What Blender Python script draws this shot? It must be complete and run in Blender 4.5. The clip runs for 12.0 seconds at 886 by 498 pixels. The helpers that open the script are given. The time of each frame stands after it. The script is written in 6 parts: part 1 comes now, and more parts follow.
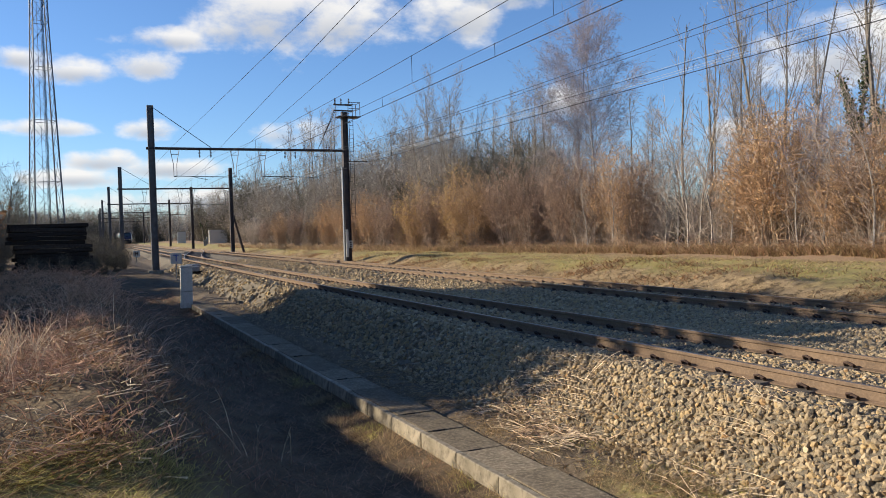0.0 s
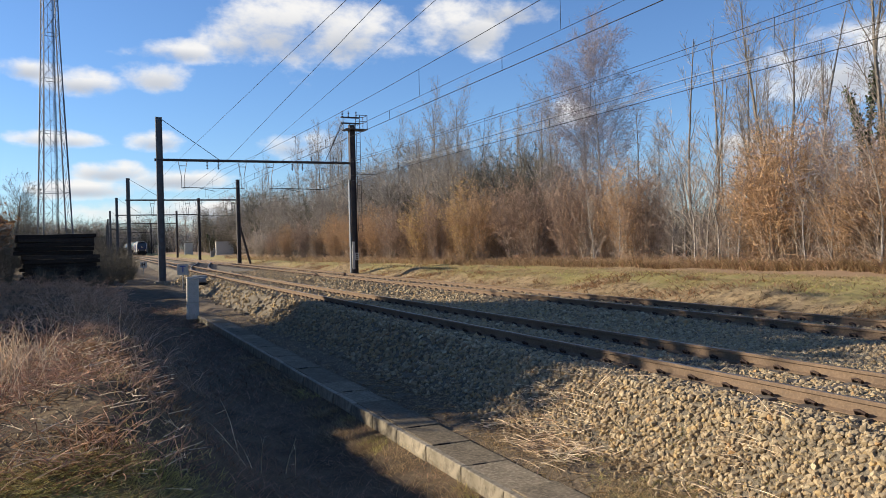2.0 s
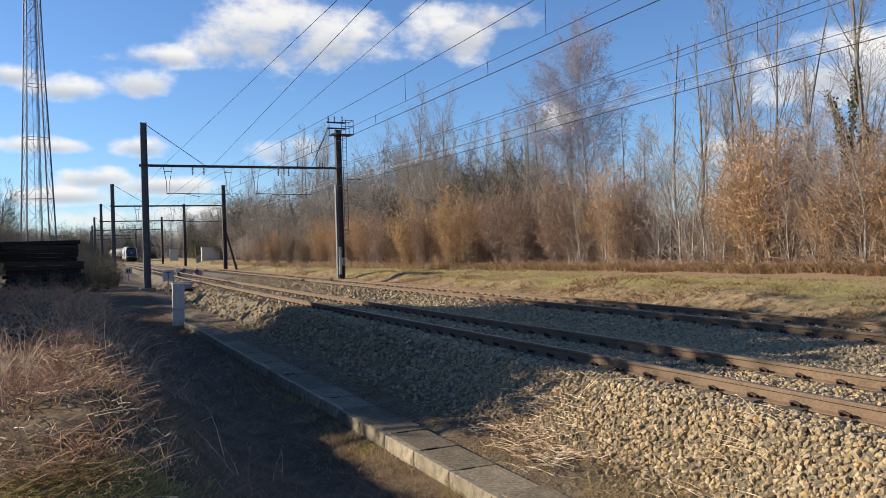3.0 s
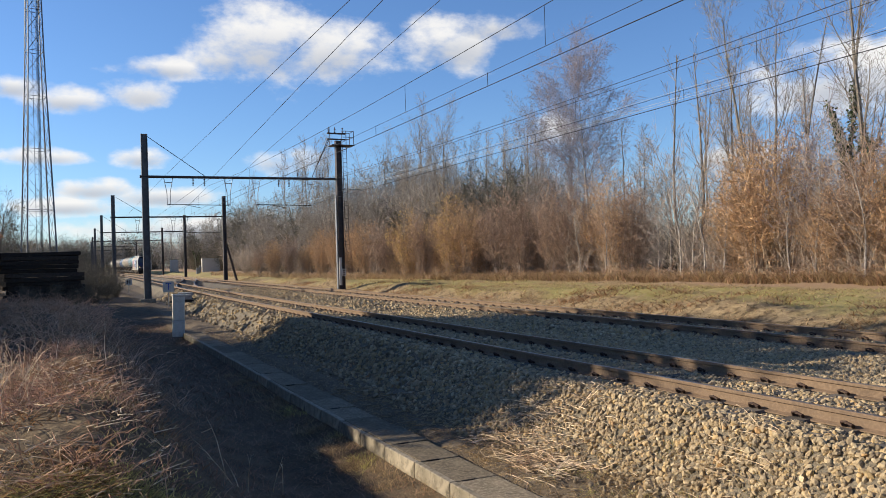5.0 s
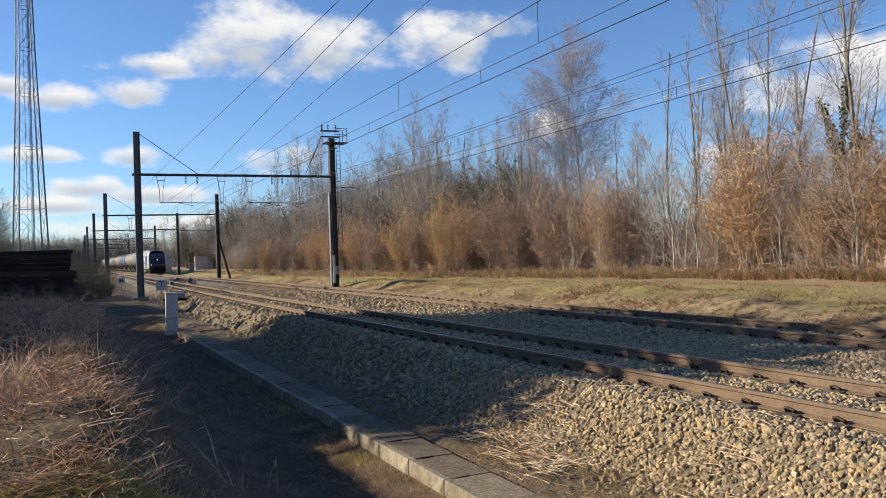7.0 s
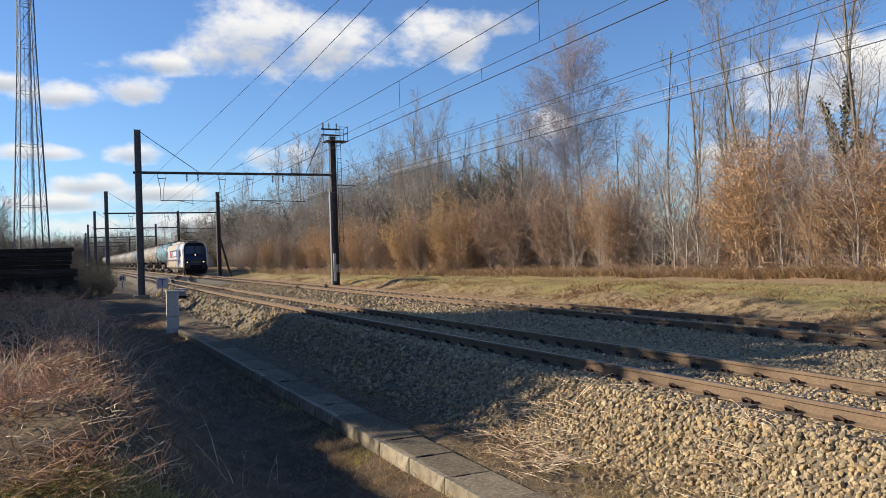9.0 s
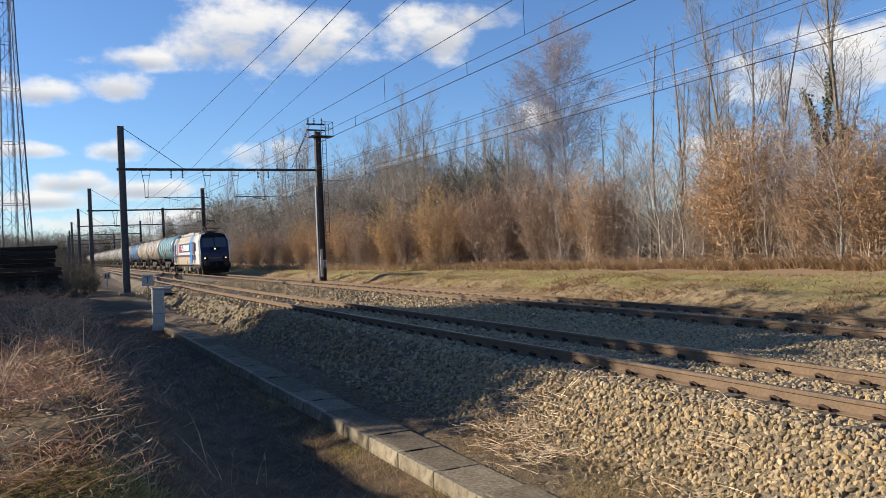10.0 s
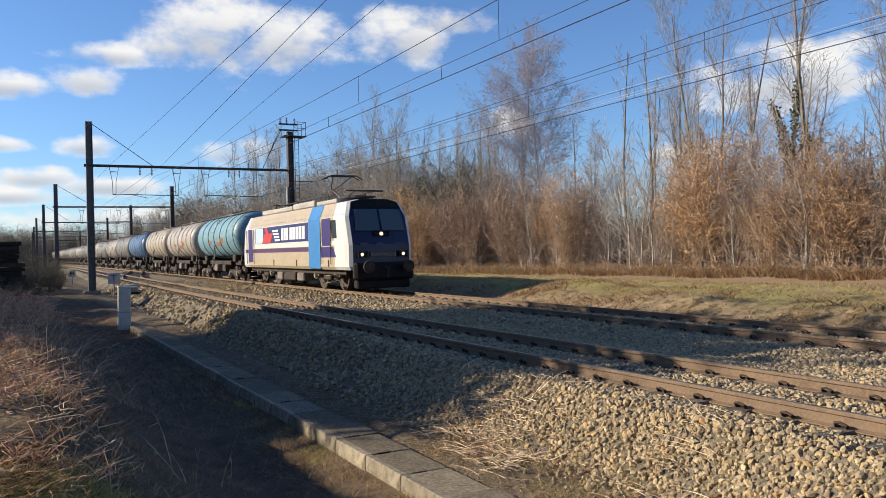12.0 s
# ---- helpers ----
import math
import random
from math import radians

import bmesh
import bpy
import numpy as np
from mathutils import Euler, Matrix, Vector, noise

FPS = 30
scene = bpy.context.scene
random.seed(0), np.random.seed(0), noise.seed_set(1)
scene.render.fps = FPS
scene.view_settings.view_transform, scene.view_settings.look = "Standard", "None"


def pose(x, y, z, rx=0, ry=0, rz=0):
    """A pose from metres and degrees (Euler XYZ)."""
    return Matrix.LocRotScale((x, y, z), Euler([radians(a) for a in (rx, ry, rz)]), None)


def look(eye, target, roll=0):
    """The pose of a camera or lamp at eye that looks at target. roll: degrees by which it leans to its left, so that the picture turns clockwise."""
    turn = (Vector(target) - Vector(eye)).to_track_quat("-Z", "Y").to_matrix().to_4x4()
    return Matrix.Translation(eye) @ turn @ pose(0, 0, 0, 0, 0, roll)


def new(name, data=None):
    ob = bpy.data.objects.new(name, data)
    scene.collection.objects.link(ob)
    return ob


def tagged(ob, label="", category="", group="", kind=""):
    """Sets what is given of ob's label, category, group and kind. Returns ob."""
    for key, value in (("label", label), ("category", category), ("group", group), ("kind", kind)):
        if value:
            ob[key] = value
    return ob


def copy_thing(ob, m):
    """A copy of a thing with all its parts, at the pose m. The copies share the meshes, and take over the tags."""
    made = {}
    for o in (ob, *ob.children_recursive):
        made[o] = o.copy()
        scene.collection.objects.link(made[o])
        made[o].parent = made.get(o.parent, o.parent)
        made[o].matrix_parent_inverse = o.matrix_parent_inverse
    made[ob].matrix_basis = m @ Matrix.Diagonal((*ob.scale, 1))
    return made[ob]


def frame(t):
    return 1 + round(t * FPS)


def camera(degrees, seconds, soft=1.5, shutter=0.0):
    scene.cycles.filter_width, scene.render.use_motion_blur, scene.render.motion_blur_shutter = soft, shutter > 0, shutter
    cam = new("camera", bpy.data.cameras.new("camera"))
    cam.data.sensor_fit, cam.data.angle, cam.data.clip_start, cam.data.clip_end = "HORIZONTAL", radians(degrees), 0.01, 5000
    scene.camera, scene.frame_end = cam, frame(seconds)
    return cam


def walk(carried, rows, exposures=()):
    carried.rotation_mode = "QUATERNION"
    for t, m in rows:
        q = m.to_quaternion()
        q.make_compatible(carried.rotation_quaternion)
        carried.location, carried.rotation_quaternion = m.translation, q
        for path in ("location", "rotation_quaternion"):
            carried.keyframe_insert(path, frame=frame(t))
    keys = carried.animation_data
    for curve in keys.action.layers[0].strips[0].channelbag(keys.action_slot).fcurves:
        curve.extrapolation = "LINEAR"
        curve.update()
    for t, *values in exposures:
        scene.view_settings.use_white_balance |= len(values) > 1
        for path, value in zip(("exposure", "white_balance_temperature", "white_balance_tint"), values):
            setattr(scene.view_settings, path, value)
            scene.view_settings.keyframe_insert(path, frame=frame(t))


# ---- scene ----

# camera: stands on the bank beside the line, turned by hand
cam = camera(59.0, 12.0, soft=0.9)
EYE = 1.681
PATH = [
    (0.0, 88.598, 1.635, -25.040), (0.5, 88.755, 1.338, -25.032), (1.0, 89.080, 1.211, -24.784), (1.5, 89.404, 1.308, -24.359),
    (2.0, 89.545, 1.290, -24.580), (2.5, 89.715, 1.502, -25.239), (3.0, 89.865, 1.580, -25.543), (5.0, 90.632, 1.693, -25.521),
    (5.5, 90.709, 1.865, -25.538), (6.0, 90.702, 1.964, -25.649), (6.5, 90.569, 1.957, -25.830), (7.0, 90.422, 1.858, -25.984),
    (9.0, 90.315, 1.757, -25.933), (9.5, 90.335, 1.913, -26.148), (10.0, 89.863, 2.320, -26.899), (10.5, 89.510, 2.730, -28.369),
    (11.0, 89.563, 2.231, -29.186), (11.5, 89.612, 1.614, -29.133), (12.0, 90.024, 1.334, -28.997),
]
walk(cam, [(t, pose(0, 0, EYE, rx, ry, rz)) for t, rx, ry, rz in PATH])

# light: low winter sun from beyond the line's near side, blue sky with cumulus
SUN_TO = Vector((-0.80, 0.50, 0.40)).normalized()
SUN_EL = math.asin(SUN_TO.z)
SUN_AZ = math.atan2(SUN_TO.x, SUN_TO.y)
scene.view_settings.exposure = 0.80
sun = new("sun", bpy.data.lights.new("sun", "SUN"))
sun.data.energy, sun.data.angle, sun.data.color = 5.0, radians(0.6), (1.0, 0.87, 0.68)
sun.matrix_world = look(SUN_TO * 50, (0, 0, 0))

# thicket on the near side, outside the view: x, y and height; it shades the ditch and part of the tracks
SHADE = [(-5.6, 20.8, 8.6), (-7.4, 23.2, 9.2), (-8.4, 24.3, 10.5), (-6.5, 23.2, 11.0), (-8.2, 22.3, 12.0), (-10.0, 25.7, 13.0), (-9.5, 24.7, 12.0), (-8.0, 28.5, 10.5), (-9.5, 31.0, 12.0), (-10.5, 29.0, 13.0), (-7.0, 27.0, 9.5),
         (-10.8, 30.8, 15.2), (-12.0, 33.0, 15.8), (-12.5, 29.8, 15.0),
         (-4.6, 19.0, 3.4), (-4.4, 21.0, 3.6), (-4.4, 23.0, 3.6), (-4.6, 25.5, 3.6), (-4.4, 28.5, 3.6), (-4.8, 32.0, 3.8), (-5.0, 36.0, 4.0), (-6.2, 30.0, 5.0), (-7.0, 34.5, 5.4), (-7.6, 40.0, 6.0), (-5.6, 39.0, 4.0), (-7.8, 46.0, 6.5), (-9.0, 52.0, 7.0), (-7.5, 58.0, 6.0), (-7.0, 64.0, 6.0)]

# clouds: azimuth from +Y towards +X, elevation, half width and half height in degrees
CLOUDS = [
    (13.4, 15.4, 5.2, 3.0), (17.6, 14.9, 4.6, 2.3), (10.6, 14.3, 2.8, 1.5), (27.0, 15.2, 3.9, 2.1), (30.1, 16.4, 3.4, 1.2),
    (4.8, 11.7, 2.3, 1.2), (0.2, 11.0, 3.0, 0.9), (-3.1, 11.7, 2.2, 0.8), (6.0, 13.4, 3.4, 0.8), (-1.4, 7.3, 2.7, 0.6),
    (4.7, 7.4, 1.8, 0.8), (1.6, 5.3, 2.6, 0.8), (0.0, 4.1, 3.4, 0.7), (14.2, 7.2, 2.6, 1.0), (52.6, 10.8, 5.8, 2.4),
    (33.9, 9.0, 1.7, 1.0), (46.2, 6.2, 2.8, 1.1), (6.0, 4.8, 3.8, 0.8), (9.0, 2.6, 9.0, 0.9), (75.0, 14.0, 9.0, 3.0),
    (-25.0, 12.0, 8.0, 2.5), (-55.0, 16.0, 10.0, 4.0), (110.0, 18.0, 12.0, 4.0), (160.0, 15.0, 12.0, 4.0), (-110.0, 20.0, 11.0, 4.0),
]


def make_world():
    w = bpy.data.worlds.new("sky")
    scene.world = w
    w.use_nodes = True
    nt = w.node_tree
    nt.nodes.clear()
    n, ln = nt.nodes, nt.links

    def math_node(op, a, b=None, c=None, clamp=False):
        m = n.new("ShaderNodeMath")
        m.operation, m.use_clamp = op, clamp
        for i, v in enumerate((a, b, c)):
            if v is None:
                continue
            if isinstance(v, (int, float)):
                m.inputs[i].default_value = v
            else:
                ln.new(v, m.inputs[i])
        return m.outputs[0]

    sky = n.new("ShaderNodeTexSky")
    sky.sky_type, sky.sun_disc = "NISHITA", False
    sky.sun_elevation, sky.sun_rotation = SUN_EL, SUN_AZ
    sky.air_density, sky.dust_density, sky.ozone_density = 1.0, 0.1, 4.5
    bg = n.new("ShaderNodeBackground")
    bg.inputs[1].default_value = SKY_STRENGTH
    tint = n.new("ShaderNodeMix")
    tint.data_type, tint.blend_type = "RGBA", "MULTIPLY"
    tint.inputs["Factor"].default_value = 1.0
    tint.inputs["B"].default_value = SKY_TINT
    ln.new(sky.outputs[0], tint.inputs["A"])
    ln.new(tint.outputs["Result"], bg.inputs[0])
    tc = n.new("ShaderNodeTexCoord")
    sep = n.new("ShaderNodeSeparateXYZ")
    ln.new(tc.outputs["Generated"], sep.inputs[0])
    x, y, z = sep.outputs
    az = math_node("MULTIPLY", math_node("ARCTAN2", x, y), 180 / math.pi)
    el = math_node("MULTIPLY", math_node("ARCSINE", z), 180 / math.pi)
    # ragged outlines: large and small noise push the blobs' edges
    def noise_node(scale, detail, rough, off):
        mp = n.new("ShaderNodeMapping")
        mp.inputs["Location"].default_value = (off, off * 0.7, off * 1.3)
        mp.inputs["Scale"].default_value = (1, 1, 1.7)
        ln.new(tc.outputs["Generated"], mp.inputs[0])
        t = n.new("ShaderNodeTexNoise")
        t.inputs["Scale"].default_value, t.inputs["Detail"].default_value, t.inputs["Roughness"].default_value = scale, detail, rough
        ln.new(mp.outputs[0], t.inputs["Vector"])
        return t.outputs["Fac"]
    rag = noise_node(16, 7, 0.58, 3.1)
    soft = noise_node(7, 4, 0.5, 1.7)
    total, low = None, None
    for a, e, w_, h_ in CLOUDS:
        da = math_node("DIVIDE", math_node("SUBTRACT", az, a), w_)
        de = math_node("DIVIDE", math_node("SUBTRACT", el, e), h_)
        r2 = math_node("ADD", math_node("MULTIPLY", da, da), math_node("MULTIPLY", de, de))
        blob = math_node("SUBTRACT", 1.0, r2)
        blob = math_node("MAXIMUM", blob, -1.5)
        # belly of each cloud: below its middle
        belly = math_node("MULTIPLY", math_node("MAXIMUM", blob, 0.0), math_node("SUBTRACT", 0.35, de, None, True))
        if total is None:
            total, low = blob, belly
        else:
            total = math_node("SMOOTH_MAX", total, blob, 0.4)
            low = math_node("MAXIMUM", low, belly)
    dens = math_node("ADD", total, math_node("MULTIPLY", math_node("SUBTRACT", rag, 0.5), 4.2))
    dens = math_node("ADD", dens, math_node("MULTIPLY", math_node("SUBTRACT", soft, 0.5), 1.2))
    ramp = n.new("ShaderNodeMapRange")
    ramp.interpolation_type = "SMOOTHSTEP"
    ramp.inputs["From Min"].default_value, ramp.inputs["From Max"].default_value = -0.35, 1.15
    ln.new(dens, ramp.inputs["Value"])
    grey = n.new("ShaderNodeMix")
    grey.data_type = "RGBA"
    grey.inputs["A"].default_value = (1.0, 0.98, 0.95, 1)
    grey.inputs["B"].default_value = (0.58, 0.61, 0.67, 1)
    ln.new(math_node("MULTIPLY", low, math_node("ADD", soft, 1.0), None, True), grey.inputs["Factor"])
    cl = n.new("ShaderNodeBackground")
    cl.inputs[1].default_value = CLOUD_STRENGTH
    ln.new(grey.outputs["Result"], cl.inputs[0])
    mix = n.new("ShaderNodeMixShader")
    ln.new(math_node("MULTIPLY", ramp.outputs[0], 0.95), mix.inputs[0])
    ln.new(bg.outputs[0], mix.inputs[1])
    ln.new(cl.outputs[0], mix.inputs[2])
    out = n.new("ShaderNodeOutputWorld")
    ln.new(mix.outputs[0], out.inputs[0])


SKY_STRENGTH, CLOUD_STRENGTH = 0.081, 0.56
SKY_TINT = (0.86, 0.97, 1.14, 1)
make_world()

# ---------------------------------------------------------------- materials


def material(name, base, rough=0.8, metal=0.0, second=None, scale=4.0, detail=6, fine=None, fine_scale=40.0, bump=0.0, bump_scale=60.0,
             island=0.0, obj_random=0.0, emit=0.0, spec=0.25, ramp=None, through_light=0.0, contrast=(0.35, 0.65)):
    """Principled material: two colours mixed by noise at two scales, with relief; island and obj_random vary the brightness piece by piece."""
    m = bpy.data.materials.new(name)
    m.use_nodes = True
    nt = m.node_tree
    n, ln = nt.nodes, nt.links
    b = n["Principled BSDF"]
    b.inputs["Roughness"].default_value, b.inputs["Metallic"].default_value = rough, metal
    b.inputs["Specular IOR Level"].default_value = spec
    geo = n.new("ShaderNodeNewGeometry")
    tco = n.new("ShaderNodeTexCoord")
    pos = tco.outputs["Object"]

    def noise_tex(sc, det=detail):
        t = n.new("ShaderNodeTexNoise")
        t.inputs["Scale"].default_value, t.inputs["Detail"].default_value, t.inputs["Roughness"].default_value = sc, det, 0.6
        ln.new(pos, t.inputs["Vector"])
        return t.outputs["Fac"]

    def mixed(a, bcol, fac):
        mx = n.new("ShaderNodeMix")
        mx.data_type = "RGBA"
        for sock, v in (("A", a), ("B", bcol)):
            if isinstance(v, tuple):
                mx.inputs[sock].default_value = (*v, 1)
            else:
                ln.new(v, mx.inputs[sock])
        if isinstance(fac, float):
            mx.inputs["Factor"].default_value = fac
        else:
            ln.new(fac, mx.inputs["Factor"])
        return mx.outputs["Result"]

    def ranged(v, lo, hi):
        r = n.new("ShaderNodeMapRange")
        r.inputs["From Min"].default_value, r.inputs["From Max"].default_value = lo, hi
        ln.new(v, r.inputs["Value"])
        return r.outputs[0]

    col = base
    if second:
        col = mixed(base, second, ranged(noise_tex(scale), *contrast))
    if fine:
        col = mixed(col, fine, ranged(noise_tex(fine_scale, 3), 0.45, 0.75))
    if ramp:
        cr = n.new("ShaderNodeValToRGB")
        cr.color_ramp.interpolation = "LINEAR"
        while len(cr.color_ramp.elements) < len(ramp):
            cr.color_ramp.elements.new(0.5)
        for el_, (pos_, c_) in zip(cr.color_ramp.elements, ramp):
            el_.position, el_.color = pos_, (*c_, 1)
        ln.new(geo.outputs["Random Per Island"], cr.inputs["Fac"])
        mx = n.new("ShaderNodeMix")
        mx.data_type, mx.blend_type = "RGBA", "MULTIPLY"
        mx.inputs["Factor"].default_value = 1.0
        ln.new(cr.outputs["Color"], mx.inputs["A"])
        ln.new(ranged(noise_tex(scale), -0.6, 0.75), mx.inputs["B"])
        col = mx.outputs["Result"]
    for amount, kind in ((island, "i"), (obj_random, "o")):
        if amount:
            if kind == "i":
                rnd = geo.outputs["Random Per Island"]
            else:
                oi = n.new("ShaderNodeObjectInfo")
                rnd = oi.outputs["Random"]
            hs = n.new("ShaderNodeHueSaturation")
            r = n.new("ShaderNodeMapRange")
            r.inputs["To Min"].default_value, r.inputs["To Max"].default_value = 1 - amount, 1 + amount
            ln.new(rnd, r.inputs["Value"])
            ln.new(r.outputs[0], hs.inputs["Value"])
            if isinstance(col, tuple):
                hs.inputs["Color"].default_value = (*col, 1)
            else:
                ln.new(col, hs.inputs["Color"])
            col = hs.outputs[0]
    if isinstance(col, tuple):
        b.inputs["Base Color"].default_value = (*col, 1)
    else:
        ln.new(col, b.inputs["Base Color"])
    if bump:
        bp = n.new("ShaderNodeBump")
        bp.inputs["Strength"].default_value, bp.inputs["Distance"].default_value = bump, 0.02
        ln.new(noise_tex(bump_scale, 4), bp.inputs["Height"])
        ln.new(bp.outputs[0], b.inputs["Normal"])
    if through_light:
        tr = n.new("ShaderNodeBsdfTranslucent")
        ms = n.new("ShaderNodeMixShader")
        ms.inputs[0].default_value = through_light
        if isinstance(col, tuple):
            tr.inputs["Color"].default_value = (*col, 1)
        else:
            ln.new(col, tr.inputs["Color"])
        ln.new(b.outputs[0], ms.inputs[1])
        ln.new(tr.outputs[0], ms.inputs[2])
        ln.new(ms.outputs[0], n["Material Output"].inputs["Surface"])
    if emit:
        b.inputs["Emission Strength"].default_value = emit
        b.inputs["Emission Color"].default_value = (*base, 1)
    return m


M = {}


def mat(name, *a, **k):
    M[name] = material(name, *a, **k)
    return M[name]


mat("rail_side", (0.172, 0.118, 0.077), 0.8, 0.0, (0.115, 0.081, 0.056), 3.0, fine=(0.214, 0.149, 0.098), fine_scale=30, bump=0.3)
mat("rail_head", (0.234, 0.195, 0.164), 0.32, 0.75, (0.156, 0.117, 0.094), 5.0)
mat("sleeper", (0.080, 0.068, 0.056), 0.9, 0, (0.128, 0.112, 0.096), 6, bump=0.4, obj_random=0.25)
mat("clip", (0.035, 0.026, 0.022), 0.7, 0.3, (0.07, 0.04, 0.03), 20)
mat("stone", (0.238, 0.194, 0.133), 0.95, 0, scale=40.0, bump=0.4, bump_scale=110, spec=0.12, ramp=[(0.0, (0.189, 0.152, 0.108)), (0.20, (0.336, 0.265, 0.173)), (0.40, (0.490, 0.375, 0.227)), (0.54, (0.280, 0.236, 0.173)), (0.70, (0.504, 0.362, 0.184)), (0.84, (0.406, 0.323, 0.211)), (0.96, (0.588, 0.479, 0.314)), (1.0, (0.448, 0.272, 0.124))])
mat("ballast", (0.154, 0.130, 0.095), 0.95, 0, (0.070, 0.061, 0.048), 26.0, fine=(0.252, 0.210, 0.147), fine_scale=45, bump=1.0, bump_scale=30)
mat("concrete", (0.335, 0.289, 0.218), 0.92, 0, (0.203, 0.176, 0.129), 2.6, fine=(0.094, 0.082, 0.062), fine_scale=9, bump=0.5, bump_scale=50, obj_random=0.2, spec=0.15)
mat("lid", (0.186, 0.152, 0.109), 0.95, 0, (0.105, 0.087, 0.062), 5.0, fine=(0.298, 0.248, 0.174), fine_scale=22, bump=0.5, obj_random=0.25, spec=0.08)
mat("mast_steel", (0.045, 0.042, 0.045), 0.6, 0.35, (0.075, 0.06, 0.055), 4.0, bump=0.1)
mat("mast_grey", (0.115, 0.12, 0.13), 0.55, 0.4, (0.085, 0.08, 0.08), 4.0)
mat("galv", (0.247, 0.255, 0.270), 0.5, 0.6, (0.180, 0.184, 0.195), 6.0)
mat("wire", (0.035, 0.033, 0.033), 0.5, 0.5)
mat("cable_pale", (0.434, 0.448, 0.462), 0.45, 0.3)
mat("insulator", (0.05, 0.035, 0.03), 0.3)
mat("tower_steel", (0.105, 0.112, 0.126), 0.6, 0.3, (0.140, 0.147, 0.161), 0.6)
mat("white_paint", (0.518, 0.511, 0.482), 0.55, 0, (0.432, 0.418, 0.382), 5.0, fine=(0.360, 0.338, 0.288), fine_scale=18)
mat("sign_blue", (0.03, 0.07, 0.30), 0.5)
mat("tar_wood", (0.022, 0.018, 0.016), 0.85, 0, (0.045, 0.037, 0.03), 8.0, bump=0.5, obj_random=0.5)
mat("bark", (0.15, 0.13, 0.105), 0.95, 0, (0.24, 0.21, 0.175), 7.0, bump=0.4)
mat("bark_birch", (0.40, 0.37, 0.335), 0.8, 0, (0.15, 0.13, 0.12), 5.0)
mat("cane", (0.595, 0.384, 0.259), 0.8, 0, (0.403, 0.230, 0.149), 2.0, island=0.4)
mat("pale_stem", (0.496, 0.400, 0.304), 0.85, 0, (0.288, 0.224, 0.168), 3.0, island=0.4)
mat("twig", (0.37, 0.31, 0.265), 0.9, 0, (0.45, 0.385, 0.325), 0.5, island=0.35, through_light=0.3)
mat("twig_tree", (0.237, 0.210, 0.184), 0.9, 0, (0.320, 0.294, 0.261), 0.5, island=0.4, through_light=0.2)
mat("twig_birch", (0.338, 0.305, 0.329), 0.9, 0, (0.273, 0.241, 0.267), 0.5, island=0.3, through_light=0.3)
mat("shoot_orange", (0.42, 0.28, 0.17), 0.85, 0, (0.33, 0.22, 0.14), 0.6, island=0.5, through_light=0.15)
mat("shoot_brown", (0.34, 0.245, 0.185), 0.9, 0, (0.26, 0.19, 0.15), 0.6, island=0.5, through_light=0.15)
mat("catkin", (0.62, 0.41, 0.215), 0.85, 0, (0.50, 0.315, 0.165), 0.8, island=0.5, through_light=0.25)
mat("catkin_gold", (0.68, 0.50, 0.185), 0.85, 0, (0.58, 0.40, 0.15), 0.8, island=0.5, through_light=0.25)
mat("catkin_brown", (0.45, 0.32, 0.23), 0.9, 0, (0.34, 0.24, 0.175), 0.8, island=0.5, through_light=0.2)
mat("ivy", (0.04, 0.06, 0.02), 0.6, 0, (0.06, 0.085, 0.035), 2, island=0.4)
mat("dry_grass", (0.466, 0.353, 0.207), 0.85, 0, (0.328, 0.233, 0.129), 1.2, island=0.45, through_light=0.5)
mat("dry_red", (0.469, 0.316, 0.207), 0.9, 0, (0.328, 0.213, 0.137), 1.0, island=0.45, through_light=0.25)
mat("straw", (0.833, 0.697, 0.504), 0.7, 0, (0.581, 0.426, 0.281), 2.0, island=0.4, through_light=0.2)
mat("green_grass", (0.423, 0.401, 0.121), 0.8, 0, (0.599, 0.501, 0.201), 1.5, island=0.4, through_light=0.45)
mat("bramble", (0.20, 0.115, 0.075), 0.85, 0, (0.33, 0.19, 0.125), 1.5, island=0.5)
mat("twig_dark", (0.11, 0.10, 0.075), 0.9, 0, (0.15, 0.13, 0.10), 0.5, island=0.35)
mat("dead_leaf", (0.24, 0.13, 0.07), 0.8, 0, (0.34, 0.20, 0.10), 3.0, island=0.4, through_light=0.3)


